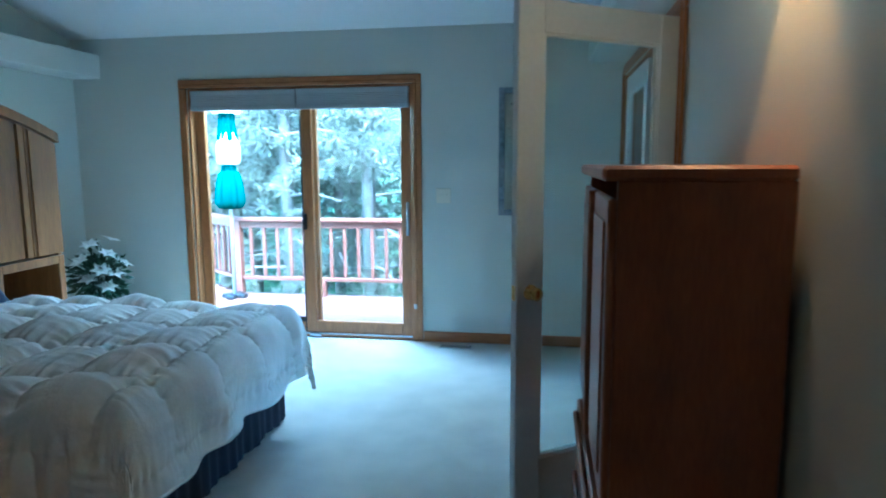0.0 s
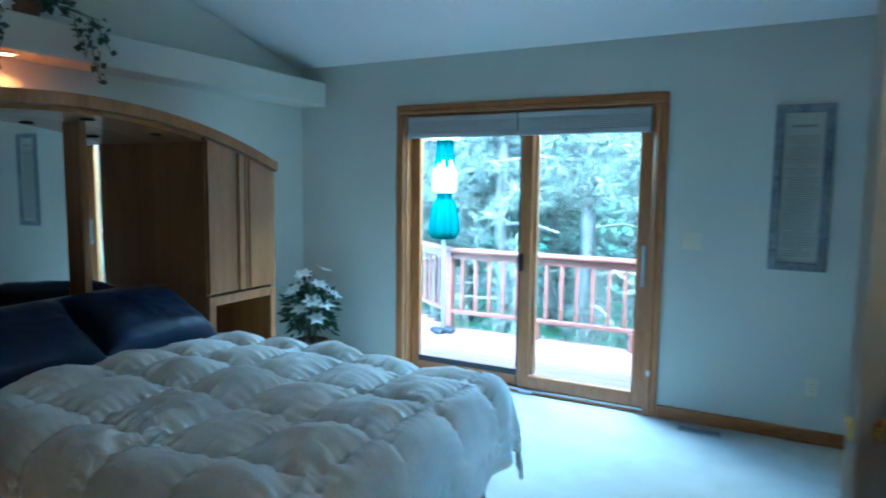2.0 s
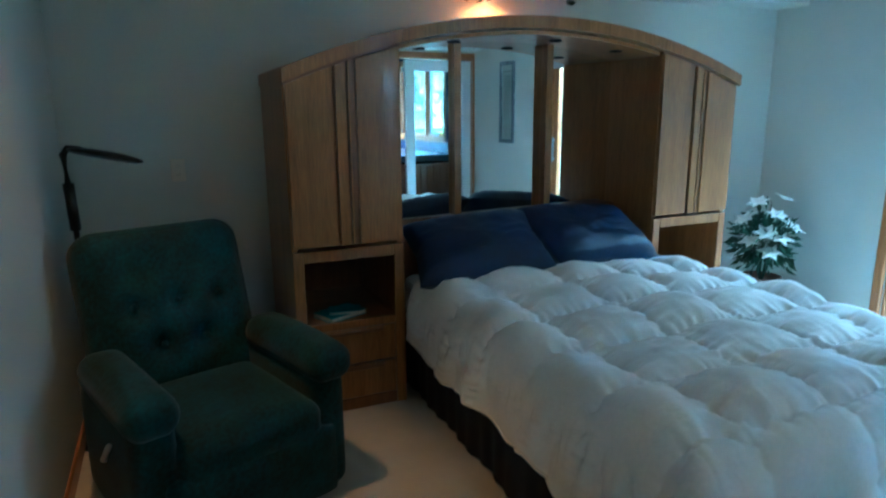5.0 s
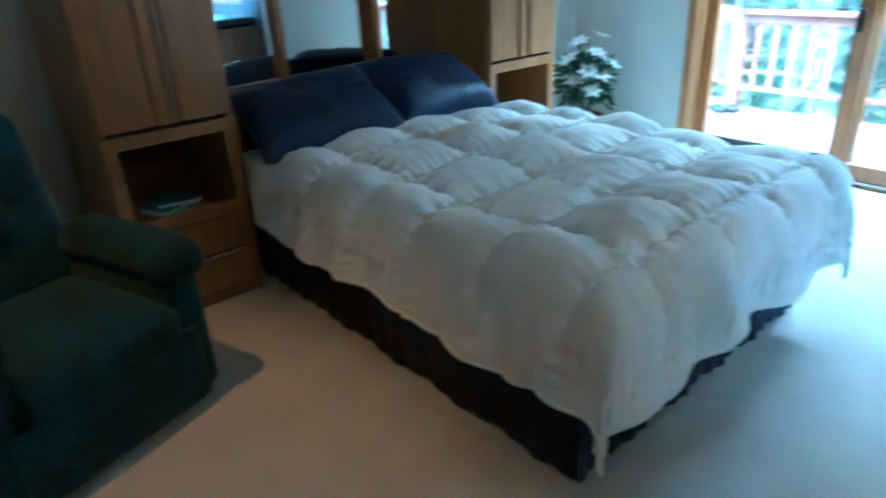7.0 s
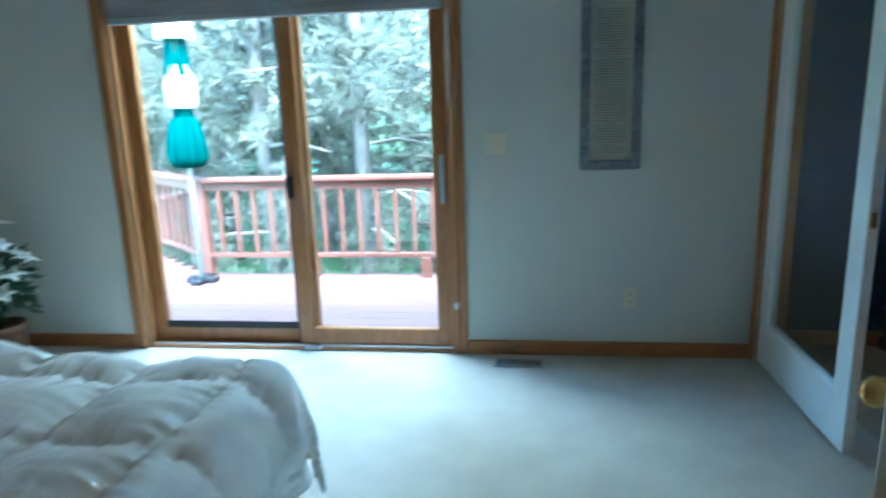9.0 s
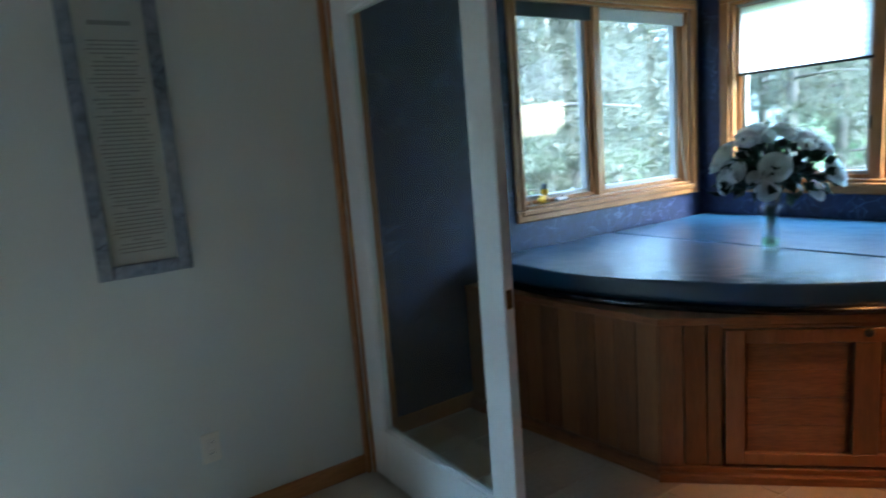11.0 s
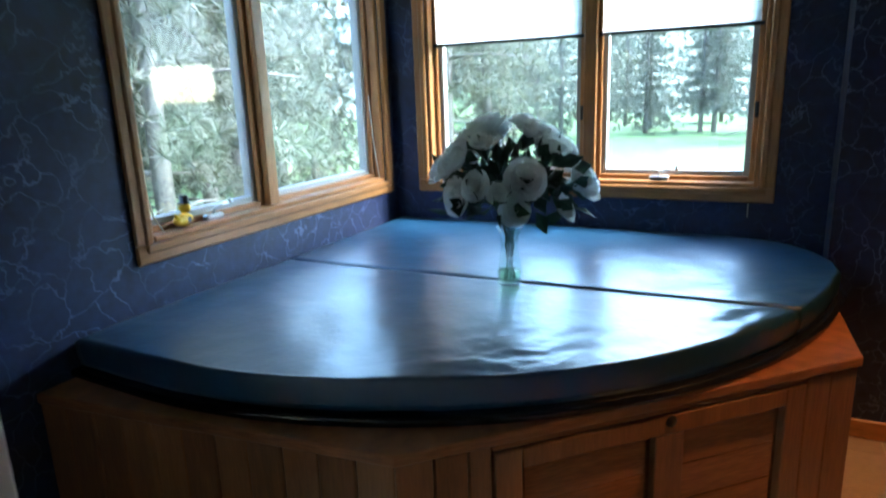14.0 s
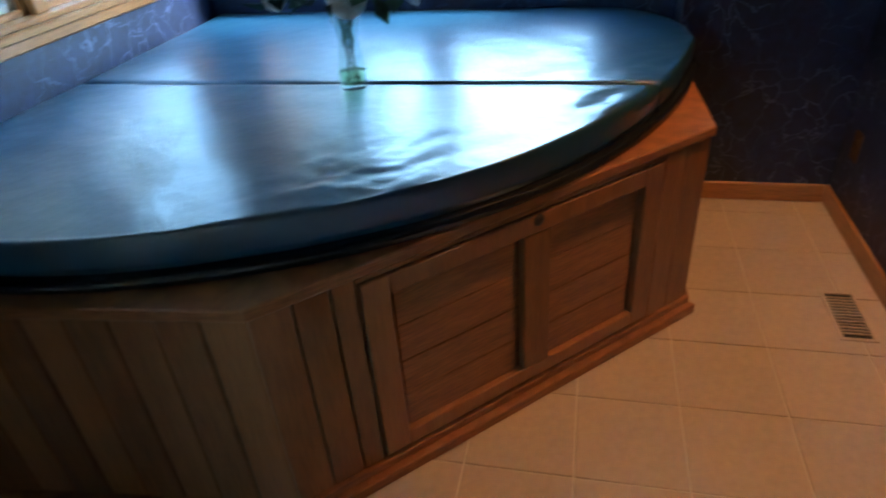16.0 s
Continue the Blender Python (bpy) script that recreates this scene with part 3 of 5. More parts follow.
def arch_panel(y0, y1, x0, x1, z0, drop, n=8):
    bm = bmesh.new()
    prev = None
    for k in range(n + 1):
        y = y0 + (y1 - y0) * k / n
        cur = [bm.verts.new(c) for c in ((x0, y, z0), (x1, y, z0), (x1, y, arch_z(y, drop)), (x0, y, arch_z(y, drop)))]
        if prev:
            for i in range(4):
                bm.faces.new((prev[i], prev[(i + 1) % 4], cur[(i + 1) % 4], cur[i]))
        else:
            bm.faces.new(cur[::-1])
        prev = cur
    bm.faces.new(prev)
    bmesh.ops.recalc_face_normals(bm, faces=bm.faces[:])
    return bm


def tower(y0, y1, outer):
    t = thing("headboard_tower", "oak pier cabinet with arched top, open niche and drawers", "cabinet", group="piers beside the bed")
    XF, XB, T = -3.04, -3.70, 0.028
    part("side_panel", arch_panel(y0, y0 + T, XB, XF, 0, 0.06), HUTCH, t)
    part("side_panel", arch_panel(y1 - T, y1, XB, XF, 0, 0.06), HUTCH, t)
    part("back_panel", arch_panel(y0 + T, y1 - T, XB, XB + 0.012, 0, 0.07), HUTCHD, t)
    box("shelf", (XB + 0.012, y0 + T, 0.775), (XF, y1 - T, 0.80), HUTCH, t)
    box("shelf", (XB + 0.012, y0 + T, 0.43), (XF, y1 - T, 0.455), HUTCH, t)
    # face frame round the niche
    box("face_frame", (XF, y0, 0.0), (XF + 0.02, y0 + 0.05, 0.83), HUTCH, t)
    box("face_frame", (XF, y1 - 0.05, 0.0), (XF + 0.02, y1, 0.83), HUTCH, t)
    box("face_frame", (XF, y0 + 0.05, 0.775), (XF + 0.02, y1 - 0.05, 0.83), HUTCH, t)
    box("face_frame", (XF, y0 + 0.05, 0.43), (XF + 0.02, y1 - 0.05, 0.47), HUTCH, t)
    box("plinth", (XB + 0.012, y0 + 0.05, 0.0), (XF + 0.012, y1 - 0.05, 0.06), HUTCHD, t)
    for z0, z1 in ((0.065, 0.235), (0.245, 0.425)):
        d = box("drawer", (XF - 0.02, y0 + 0.054, z0), (XF + 0.022, y1 - 0.054, z1), HUTCH, t, 0.006)
        box("finger_pull", (XF + 0.022, y0 + 0.12, z1 - 0.022), (XF + 0.034, y1 - 0.12, z1 - 0.006), HUTCHD, d, 0.004)
    # a pair of doors with dark grooved edges
    mid = (y0 + y1) / 2
    for a, b, s in ((y0 + 0.006, mid - 0.055, 1), (mid + 0.055, y1 - 0.006, -1)):
        part("door", arch_panel(a, b, XF + 0.002, XF + 0.024, 0.848, 0.075), HUTCH, t)
    for a, b, m, x in ((mid - 0.054, mid - 0.042, HUTCHD, 0.014), (mid - 0.042, mid + 0.004, HUTCH, 0.034), (mid + 0.004, mid + 0.016, HUTCHD, 0.012),
                       (mid + 0.016, mid + 0.026, HUTCH, 0.03), (mid + 0.026, mid + 0.054, HUTCHD, 0.014)):
        part("grip_moulding", arch_panel(a, b, XF + 0.002, XF + x, 0.848, 0.075, 3), m, t)
    part("cornice", arch_slab(y0 - 0.006, y1 + 0.006, XB, XF + 0.045, 0.0, 0.06), HUTCH, t)
    # dark strip that puts the cornice's shade into the wood colour
    part("cornice_shade_strip", arch_slab(y0, y1, XF - 0.02, XF + 0.012, 0.06, 0.074), HUTCHD, t)
    return t


tower(1.455, 1.995, True)
tower(3.54, 4.10, False)
br = thing("headboard_bridge", "oak arched canopy with mirrored back between the piers", "headboard")
part("cornice", arch_slab(2.003, 3.532, -3.70, -2.995, 0.0, 0.06, 24), HUTCH, br)
part("light_panel", arch_slab(2.0, 3.535, -3.70, -3.05, 0.064, 0.085, 24), HUTCH, br)
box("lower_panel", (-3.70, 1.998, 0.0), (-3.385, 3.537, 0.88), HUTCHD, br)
for y0, y1 in ((2.0, 2.435), (2.475, 3.02), (3.06, 3.535)):
    bm = bmesh.new()
    n = 8
    lo, hi = [], []
    for k in range(n + 1):
        f = k / n
        y = y0 + (y1 - y0) * f
        x = -3.44 + 0.05 * (2.8 - y)
        lo.append(bm.verts.new((x, y, 0.88))), hi.append(bm.verts.new((x, y, arch_z(y, 0.085))))
    for k in range(n):
        bm.faces.new((lo[k], lo[k + 1], hi[k + 1], hi[k]))
    part("mirror_panel", bm, MIRROR, br, "clear mirror")
for y in (2.455, 3.04):
    part("mirror_post", arch_panel(y - 0.02, y + 0.02, -3.47, -3.385, 0.88, 0.085, 2), HUTCH, br)
for y in (2.35, 2.95, 3.35):
    lathe("downlight", [(0.001, 0.0), (0.03, 0.0), (0.036, -0.004), (0.038, -0.009)], DARK, br, 16, (-3.2, y, arch_z(y, 0.085) - 0.001))

bk = thing("book", "teal paperback lying in the open niche", "book", (-3.17, 1.70, 0.455), 25)
box("cover", (-0.075, -0.11, 0.0), (0.075, 0.11, 0.004), TEALBOOK, bk, 0.001)
box("pages", (-0.072, -0.106, 0.004), (0.07, 0.108, 0.022), PAGES, bk, 0.001)
box("cover", (-0.075, -0.11, 0.022), (0.075, 0.11, 0.026), TEALBOOK, bk, 0.001)
bk = thing("notebook", "pale small notebook on the teal paperback", "book", (-3.15, 1.72, 0.481), -10)
box("block", (-0.05, -0.08, 0.0), (0.05, 0.08, 0.012), PAGES, bk, 0.002)
box("cover", (-0.051, -0.081, 0.012), (0.051, 0.081, 0.015), TEALBOOK, bk, 0.001)

# ---------------------------------------------------------------- bed
bed = thing("bed", "queen bed with a dark navy bed skirt", "bed")
box("box_spring", (-3.30, 2.09, 0.12), (-1.23, 3.46, 0.36), SKIRT, bed, 0.02, seg=2)
box("mattress", (-3.30, 2.08, 0.36), (-1.24, 3.47, 0.60), DUVET, bed, 0.05, seg=3)
for x in (-3.1, -1.3):
    for y in (2.2, 3.32):
        box("leg", (x - 0.03, y - 0.03, 0.0), (x + 0.03, y + 0.03, 0.12), BLACK, bed, 0.004)


def pleated(p0, p1, out, n=200):
    vs, fs = [], []
    for k in range(n + 1):
        f = k / n
        w = 0.004 * math.sin(k * 0.55) + 0.006 * math.sin(k * 0.17 + 1)
        for z, g in ((0.37, 0.2), (0.2, 0.7), (0.015, 1.3)):
            vs.append((p0[0] + (p1[0] - p0[0]) * f + out[0] * w * g, p0[1] + (p1[1] - p0[1]) * f + out[1] * w * g, z + (0.003 * math.sin(k * 0.2) if z < 0.1 else 0)))
        if k:
            a = 3 * k
            fs += [(a - 3, a, a + 1, a - 2), (a - 2, a + 1, a + 2, a - 1)]
    return vs, fs


for p0, p1, o in (((-3.25, 2.06), (-1.20, 2.06), (0, -1)), ((-1.20, 2.06), (-1.20, 3.49), (1, 0)), ((-1.20, 3.49), (-3.25, 3.49), (0, 1))):
    v, f = pleated(p0, p1, o)
    raw("bed_skirt", v, f, SKIRT, bed, smooth=True)

QX, QY = 0.325, 0.36


def fold(s, edge, r):
    """Distance s along the cloth; past the edge it turns down over radius r. Gives (out, drop)."""
    d = s - edge
    if d <= 0:
        return s, 0.0
    a = d / r
    if a < math.pi / 2:
        return edge + r * math.sin(a), r * (1 - math.cos(a))
    return edge + r + 0.06 * (d - r * math.pi / 2), r + (d - r * math.pi / 2) * 0.99


def duvet():
    nx, ny = 330, 340
    x0, x1 = -2.98, -0.80
    y0, y1 = 1.74, 3.86
    vs, fs = [], []
    for i in range(nx + 1):
        for j in range(ny + 1):
            s, t = x0 + (x1 - x0) * i / nx, y0 + (y1 - y0) * j / ny
            fx, dx = fold(s, -1.255, 0.17)
            yc = 2.78
            fy, dy = fold(abs(t - yc), 0.625, 0.16)
            y = yc + math.copysign(fy, t - yc)
            drop = math.hypot(dx, dy) if dx > 0.02 and dy > 0.02 else max(dx, dy)
            su, tu = (s + 2.84) / QX + 0.05 * noise.noise((s * 2.1, t * 2.1, 7.0)), (t - 2.26) / QY + 0.05 * noise.noise((s * 2.3, t * 2.3, 3.0))
            qx, qy = abs(math.sin(math.pi * su)), abs(math.sin(math.pi * tu))
            wob = noise.noise((s * 1.7, t * 1.7, 0.3))
            own = noise.noise((math.floor(su) * 3.7 + 0.4, math.floor(tu) * 5.3 + 0.2, 9.0))
            puff = 0.060 * (qx ** 0.52) * (qy ** 0.52) * (1 + 0.45 * own + 0.3 * wob)
            # gathers run square to each seam and die out into the boxes
            nearx, neary = math.exp(-qx * 3.0), math.exp(-qy * 3.0)
            crease = 0.028 * nearx * noise.noise((s * 6, t * 32, 2.0)) + 0.028 * neary * noise.noise((s * 32, t * 6, 4.0))
            crease += 0.012 * noise.noise((s * 6, t * 6, 5.0)) + 0.006 * noise.noise((s * 15, t * 13, 6.0))
            sag = 0.025 * wob - 0.02 * math.exp(-((s + 1.9) ** 2 + (t - 2.45) ** 2) * 8)
            up = max(0.0, 1 - drop / 0.20)
            z = 0.654 + sag - drop + (puff + crease) * (0.15 + 0.85 * up)
            side = 1 - up
            lean = dx / (dx + dy) if dx + dy > 1e-6 else 0.5
            foot_wave = 0.020 * math.sin(t * 15 + 4 * wob) + 0.03 * noise.noise((t * 6, drop * 1.5, 1.0))
            side_wave = 0.020 * math.sin(s * 14 + 4 * wob) + 0.03 * noise.noise((s * 6, drop * 1.5, 8.0))
            calm = 1 - 0.8 * min(1.0, 4 * min(dx, dy))
            nz = side * calm * (foot_wave * lean + side_wave * (1 - lean))
            crease *= calm
            z += side * 0.02 * noise.noise((s * 5, t * 5, 12.0))
            px, py = fx, y
            if dx > 0:
                px += min(1, dx / 0.2) * (puff * 0.22 + crease * 0.7 + nz)
            if dy > 0:
                py += math.copysign(min(1, dy / 0.2) * (puff * 0.22 + crease * 0.7 + nz), t - yc)
            tuck = max(0.0, (-2.80 - s) / 0.18)
            vs.append((px, py, max(0.03, z - 0.05 * tuck * up)))
    for i in range(nx):
        for j in range(ny):
            a = i * (ny + 1) + j
            fs.append((a, a + ny + 1, a + ny + 2, a + 1))
    d = tagged(raw("duvet", vs, fs, DUVET, smooth=True), "puffy white box-quilted down duvet draped over the bed", "duvet")
    so = d.modifiers.new("thickness", "SOLIDIFY")
    so.thickness, so.offset = 0.02, -1
    edge = [j for j in range(0, ny + 1, 3)]
    for name, run in (("foot_hem", [nx * (ny + 1) + j for j in edge]), ("side_hem", [i * (ny + 1) for i in range(0, nx + 1, 3)]), ("side_hem", [i * (ny + 1) + ny for i in range(0, nx + 1, 3)])):
        tube(name, [vs[q] for q in run], 0.006, DUVET, d, 6)
    return d


duvet()


def pillow_mesh(w, d, h, seed):
    n = 26
    vs, fs = [], []
    for side in (1, -1):
        for i in range(n + 1):
            for j in range(n + 1):
                u, v = 2 * i / n - 1, 2 * j / n - 1
                prof = max(0.0, (1 - u ** 4) * (1 - v ** 4)) ** 0.5
                pin = 1 - 0.10 * (1 - abs(u)) * abs(v) ** 3 - 0.10 * (1 - abs(v)) * abs(u) ** 3
                z = side * h / 2 * prof * (1 + 0.25 * noise.noise((u * 2 + seed, v * 2, side))) + 0.012 * noise.noise((u * 7, v * 7 + seed, 1)) * prof
                vs.append((u * d / 2 * pin, v * w / 2 * pin, z))
        o = 0 if side == 1 else (n + 1) ** 2
        for i in range(n):
            for j in range(n):
                a = o + i * (n + 1) + j
                q = (a, a + n + 1, a + n + 2, a + 1)
                fs.append(q if side == 1 else q[::-1])
    return vs, fs


def pillow(at, rot, seed, w=0.70, d=0.48, h=0.20):
    v, f = pillow_mesh(w, d, h, seed)
    p = tagged(raw("pillow", v, f, NAVY, smooth=True), "plump navy blue satin pillow leaning at the headboard", "pillow", "navy pillows")
    p.matrix_world = pose(*at, *rot)


pillow((-2.98, 2.37, 0.785), (5, 27, -6), 1, 0.70, 0.47)
pillow((-3.02, 3.08, 0.785), (-5, 28, 4), 2, 0.72, 0.47)

# ---------------------------------------------------------------- plants


def leaf_tri(vs, fs, p, d, up, length, width):
    """A small folded leaf of four faces from p along d."""
    d, up = Vector(d).normalized(), Vector(up)
    s = d.cross(up)
    s = s.normalized() if s.length > 1e-4 else Vector((1, 0, 0))
    n = s.cross(d)
    p = Vector(p)
    a = len(vs)
    vs += [p, p + d * length * 0.45 + s * width / 2 + n * width * 0.12, p + d * length * 0.5 - n * width * 0.05, p + d * length * 0.45 - s * width / 2 + n * width * 0.12, p + d * length - n * length * 0.12]
    fs += [(a, a + 1, a + 2), (a, a + 2, a + 3), (a + 1, a + 4, a + 2), (a + 2, a + 4, a + 3)]


def rnd_dir(rng, zmin=-1.0, zmax=1.0):
    z, t = rng.uniform(zmin, zmax), rng.uniform(0, 6.283)
    r = math.sqrt(max(0, 1 - z * z))
    return Vector((r * math.cos(t), r * math.sin(t), z))


def lily_plant():
    rng = random.Random(5)
    p = thing("lily_plant", "artificial lily plant with white blooms in a pot", "plant", (-3.30, 4.80, 0))
    lathe("pot", [(0.001, 0.0), (0.10, 0.0), (0.13, 0.24), (0.14, 0.25), (0.14, 0.28), (0.12, 0.28), (0.115, 0.25), (0.001, 0.25)], BASKET, p)
    vs, fs = [], []
    for k in range(420):
        d = rnd_dir(rng, -0.75, 1)
        r = rng.uniform(0.04, 0.19)
        leaf_tri(vs, fs, (d.x * r, d.y * r, 0.52 + d.z * r * 1.35), d + Vector((0, 0, rng.uniform(-0.5, 0.3))), rnd_dir(rng), rng.uniform(0.06, 0.11), 0.035)
    raw("foliage", vs, fs, LEAF, p)
    for k in range(9):
        a, r = rng.uniform(0, 6.283), rng.uniform(0.02, 0.12)
        tube("stem", [(0, 0, 0.2), (r * math.cos(a) * 0.6, r * math.sin(a) * 0.6, 0.45), (r * math.cos(a) * 1.6, r * math.sin(a) * 1.6, 0.72)], 0.004, LEAF, p, 5)
    spots = [(0.02, -0.14, 0.78), (0.14, -0.05, 0.70), (0.2, -0.06, 0.55), (0.15, -0.17, 0.58), (0.05, -0.22, 0.52), (0.22, 0.05, 0.62), (0.06, 0.12, 0.80), (-0.14, -0.13, 0.62), (0.18, -0.14, 0.45), (-0.05, -0.2, 0.66), (0.1, 0.2, 0.6), (-0.18, 0.05, 0.7)]
    for c in spots:
        c = (c[0] * 0.78, c[1] * 0.78, c[2] + 0.03)
        vs, fs = [], []
        out = Vector((c[0], c[1], 0.25)).normalized()
        for k in range(6):
            t = out.orthogonal()
            t.rotate(Matrix.Rotation(k * 1.047, 3, out))
            leaf_tri(vs, fs, c, t + out * 0.45, out, rng.uniform(0.075, 0.10), 0.05)
        raw("bloom", vs, fs, PETAL, p)


lily_plant()


def ledge_plant():
    rng = random.Random(8)
    p = thing("trailing_ivy", "dark trailing ivy in a low basket on the ledge", "plant", (-3.58, 2.84, 2.34))
    lathe("basket", [(0.001, 0.0), (0.10, 0.0), (0.12, 0.09), (0.12, 0.11), (0.10, 0.10), (0.001, 0.09)], BASKET, p, 20)
    vs, fs = [], []
    for k in range(520):
        d = rnd_dir(rng, -0.1, 1)
        r = rng.uniform(0.03, 1) ** 0.6
        leaf_tri(vs, fs, (d.x * r * 0.13, d.y * r * 0.29, 0.10 + d.z * r * 0.26), rnd_dir(rng, -0.8, 0.5), rnd_dir(rng), rng.uniform(0.04, 0.075), 0.045)
    raw("foliage", vs, fs, LEAF, p)
    for y, n, ln in ((-0.24, 30, 0.27), (-0.16, 26, 0.30), (-0.20, 22, 0.2), (0.22, 20, 0.17), (0.30, 26, 0.30), (0.36, 12, 0.10)):
        vs, fs = [], []
        pts = [(0.06, y * 0.6, 0.10), (0.135, y, 0.05), (0.15, y + 0.01, -ln * 0.5), (0.15, y + 0.05 * math.copysign(1, y), -ln)]
        vine = tube("vine", pts, 0.003, LEAF, p, 5)
        for k in range(n):
            f = k / n
            c = Vector(pts[1]).lerp(Vector(pts[3]), f) + rnd_dir(rng) * 0.025
            leaf_tri(vs, fs, c, rnd_dir(rng, -1, 0.2), rnd_dir(rng), rng.uniform(0.03, 0.055), 0.04)
        raw("leaves", vs, fs, LEAF, vine)
    vs, fs = [], []
    for k in range(7):
        leaf_tri(vs, fs, (0.13, -0.13, 0.03), Vector((0.6, math.cos(k * 0.9), math.sin(k * 0.9))), (1, 0, 0), 0.05, 0.04)
    raw("bloom", vs, fs, PETAL, p, "single pale flower")


ledge_plant()


# recessed lights
def can_light(at, lit, label):
    c = thing("recessed_light", label, "light", at, group="recessed lights")
    lathe("trim_ring", [(0.058, 0.0), (0.056, -0.006), (0.044, -0.006), (0.040, -0.0005)], WHITE, c, 24)
    lathe("lens", [(0.001, -0.0015), (0.040, -0.0015)], BULB if lit else GREYM, c, 20)
    if lit == "bulb":
        lathe("bulb", [(0.022, -0.002), (0.03, -0.03), (0.031, -0.05), (0.02, -0.068), (0.001, -0.073)], HOTBULB, c, 16, label="glowing reflector bulb")


can_light((-3.60, 2.79, 2.15), True, "round recessed light, lit, under the plant ledge")
can_light((0.68, 1.85, 2.16), "bulb", "round recessed light, lit, under the plant ledge")
can_light((0.67, 3.98, 2.16), False, "round recessed light, unlit, under the plant ledge")


# ---------------------------------------------------------------- recliner
def cushion(a, b, r, tufts=(), amp=0.02, axis=0, n=22):
    """A padded block: a finely divided box with soft edges, bulging, and buttons that pull it in."""
    bm = bmesh.new()
    bmesh.ops.create_grid(bm, x_segments=1, y_segments=1, size=1)
    bm.clear()
    c, hs = [(p + q) / 2 for p, q in zip(a, b)], [(q - p) / 2 for p, q in zip(a, b)]
    seen = {}

    def vert(u):
        key = tuple(round(k, 5) for k in u)
        if key not in seen:
            v = []
            for k in range(3):
                lim = 1 - r / hs[k] if hs[k] > r else 0
                v.append(max(-lim, min(lim, u[k])) * hs[k])
            w = [u[k] * hs[k] for k in range(3)]
            d = Vector([w[k] - v[k] for k in range(3)])
            if d.length > 1e-6:
                d = d.normalized() * min(r, min(hs))
            p = Vector(v) + d
            o = [k for k in range(3) if k != axis]
            bul = max(0, 1 - u[o[0]] ** 2) * max(0, 1 - u[o[1]] ** 2)
            p[axis] += u[axis] * amp * bul
            for tu, tv, rad, dep in tufts:
                if u[axis] > 0.5:
                    q = math.hypot((u[o[0]] - tu) * hs[o[0]], (u[o[1]] - tv) * hs[o[1]])
                    p[axis] -= dep * math.exp(-(q / rad) ** 2)
            seen[key] = bm.verts.new(p + Vector(c))
        return seen[key]
    for ax in range(3):
        o = [k for k in range(3) if k != ax]
        for s in (-1, 1):
            for i in range(n):
                for j in range(n):
                    q = []
                    for di, dj in ((0, 0), (1, 0), (1, 1), (0, 1)):
                        u = [0, 0, 0]
                        u[ax] = s
                        u[o[0]], u[o[1]] = -1 + 2 * (i + di) / n, -1 + 2 * (j + dj) / n
                        q.append(vert(u))
                    if len(set(q)) == 4:
                        bm.faces.new(q)
    bmesh.ops.recalc_face_normals(bm, faces=bm.faces[:])
    return bm


def recliner():
    ch = thing("recliner", "dark green velour recliner with tufted back", "armchair", (-2.235, 1.17, 0), 18.9)
    part("base", cushion((-0.80, -0.33, 0.004), (-0.06, 0.33, 0.27), 0.03, n=8), GREENV, ch, smooth=True)
    part("footrest", cushion((-0.06, -0.315, 0.03), (0.0, 0.315, 0.31), 0.025, amp=0.012, n=12), GREENV, ch, smooth=True)
    part("seat", cushion((-0.62, -0.27, 0.25), (0.0, 0.27, 0.42), 0.06, amp=0.03, axis=2, n=16), GREENV, ch, smooth=True)
    for s in (-1, 1):
        y0, y1 = sorted((s * 0.25, s * 0.39))
        part("arm", cushion((-0.72, y0, 0.02), (-0.03, y1, 0.52), 0.06, amp=0.01, axis=1, n=14), GREENV, ch, smooth=True)
        y0, y1 = sorted((s * 0.235, s * 0.415))
        part("arm_pad", cushion((-0.62, y0, 0.47), (0.0, y1, 0.61), 0.065, amp=0.02, axis=2, n=16), GREENV, ch, smooth=True)
    tufts = [(u, v, 0.05, 0.045) for u in (-0.5, -0.0, 0.5) for v in (0.05,)] + [(u, v, 0.05, 0.045) for u in (-0.25, 0.25) for v in (-0.4,)]
    tufts += [(u, 0.45, 0.09, 0.02) for u in (-0.5, 0, 0.5)]
    bk = part("backrest", cushion((-0.11, -0.34, 0.0), (0.11, 0.33, 0.71), 0.10, tufts, 0.05, 0, 40), GREENV, ch, smooth=True)
    bk.matrix_local = pose(-0.66, 0, 0.32, 0, -17, 0)
    for u, v, rad, dep in tufts[:5]:
        b = part("button", bm_lathe([(0.001, 0.008), (0.010, 0.006), (0.014, 0.0)], 12), GREENV, bk, smooth=True)
        b.matrix_local = pose(0.118, u * 0.34, 0.37 + v * 0.37, 0, 90, 0)
    tube("release_lever", [(-0.35, -0.405, 0.30), (-0.30, -0.42, 0.33), (-0.20, -0.42, 0.42)], 0.010, CHROME, ch, 8, "grey metal lever")
    tube("power_cord", [(-0.25, -0.40, 0.10), (-0.2, -0.43, 0.02), (-0.12, -0.42, 0.008), (-0.2, -0.44, 0.008), (-0.4, -0.45, 0.008)], 0.004, BLACK, ch, 6)


recliner()

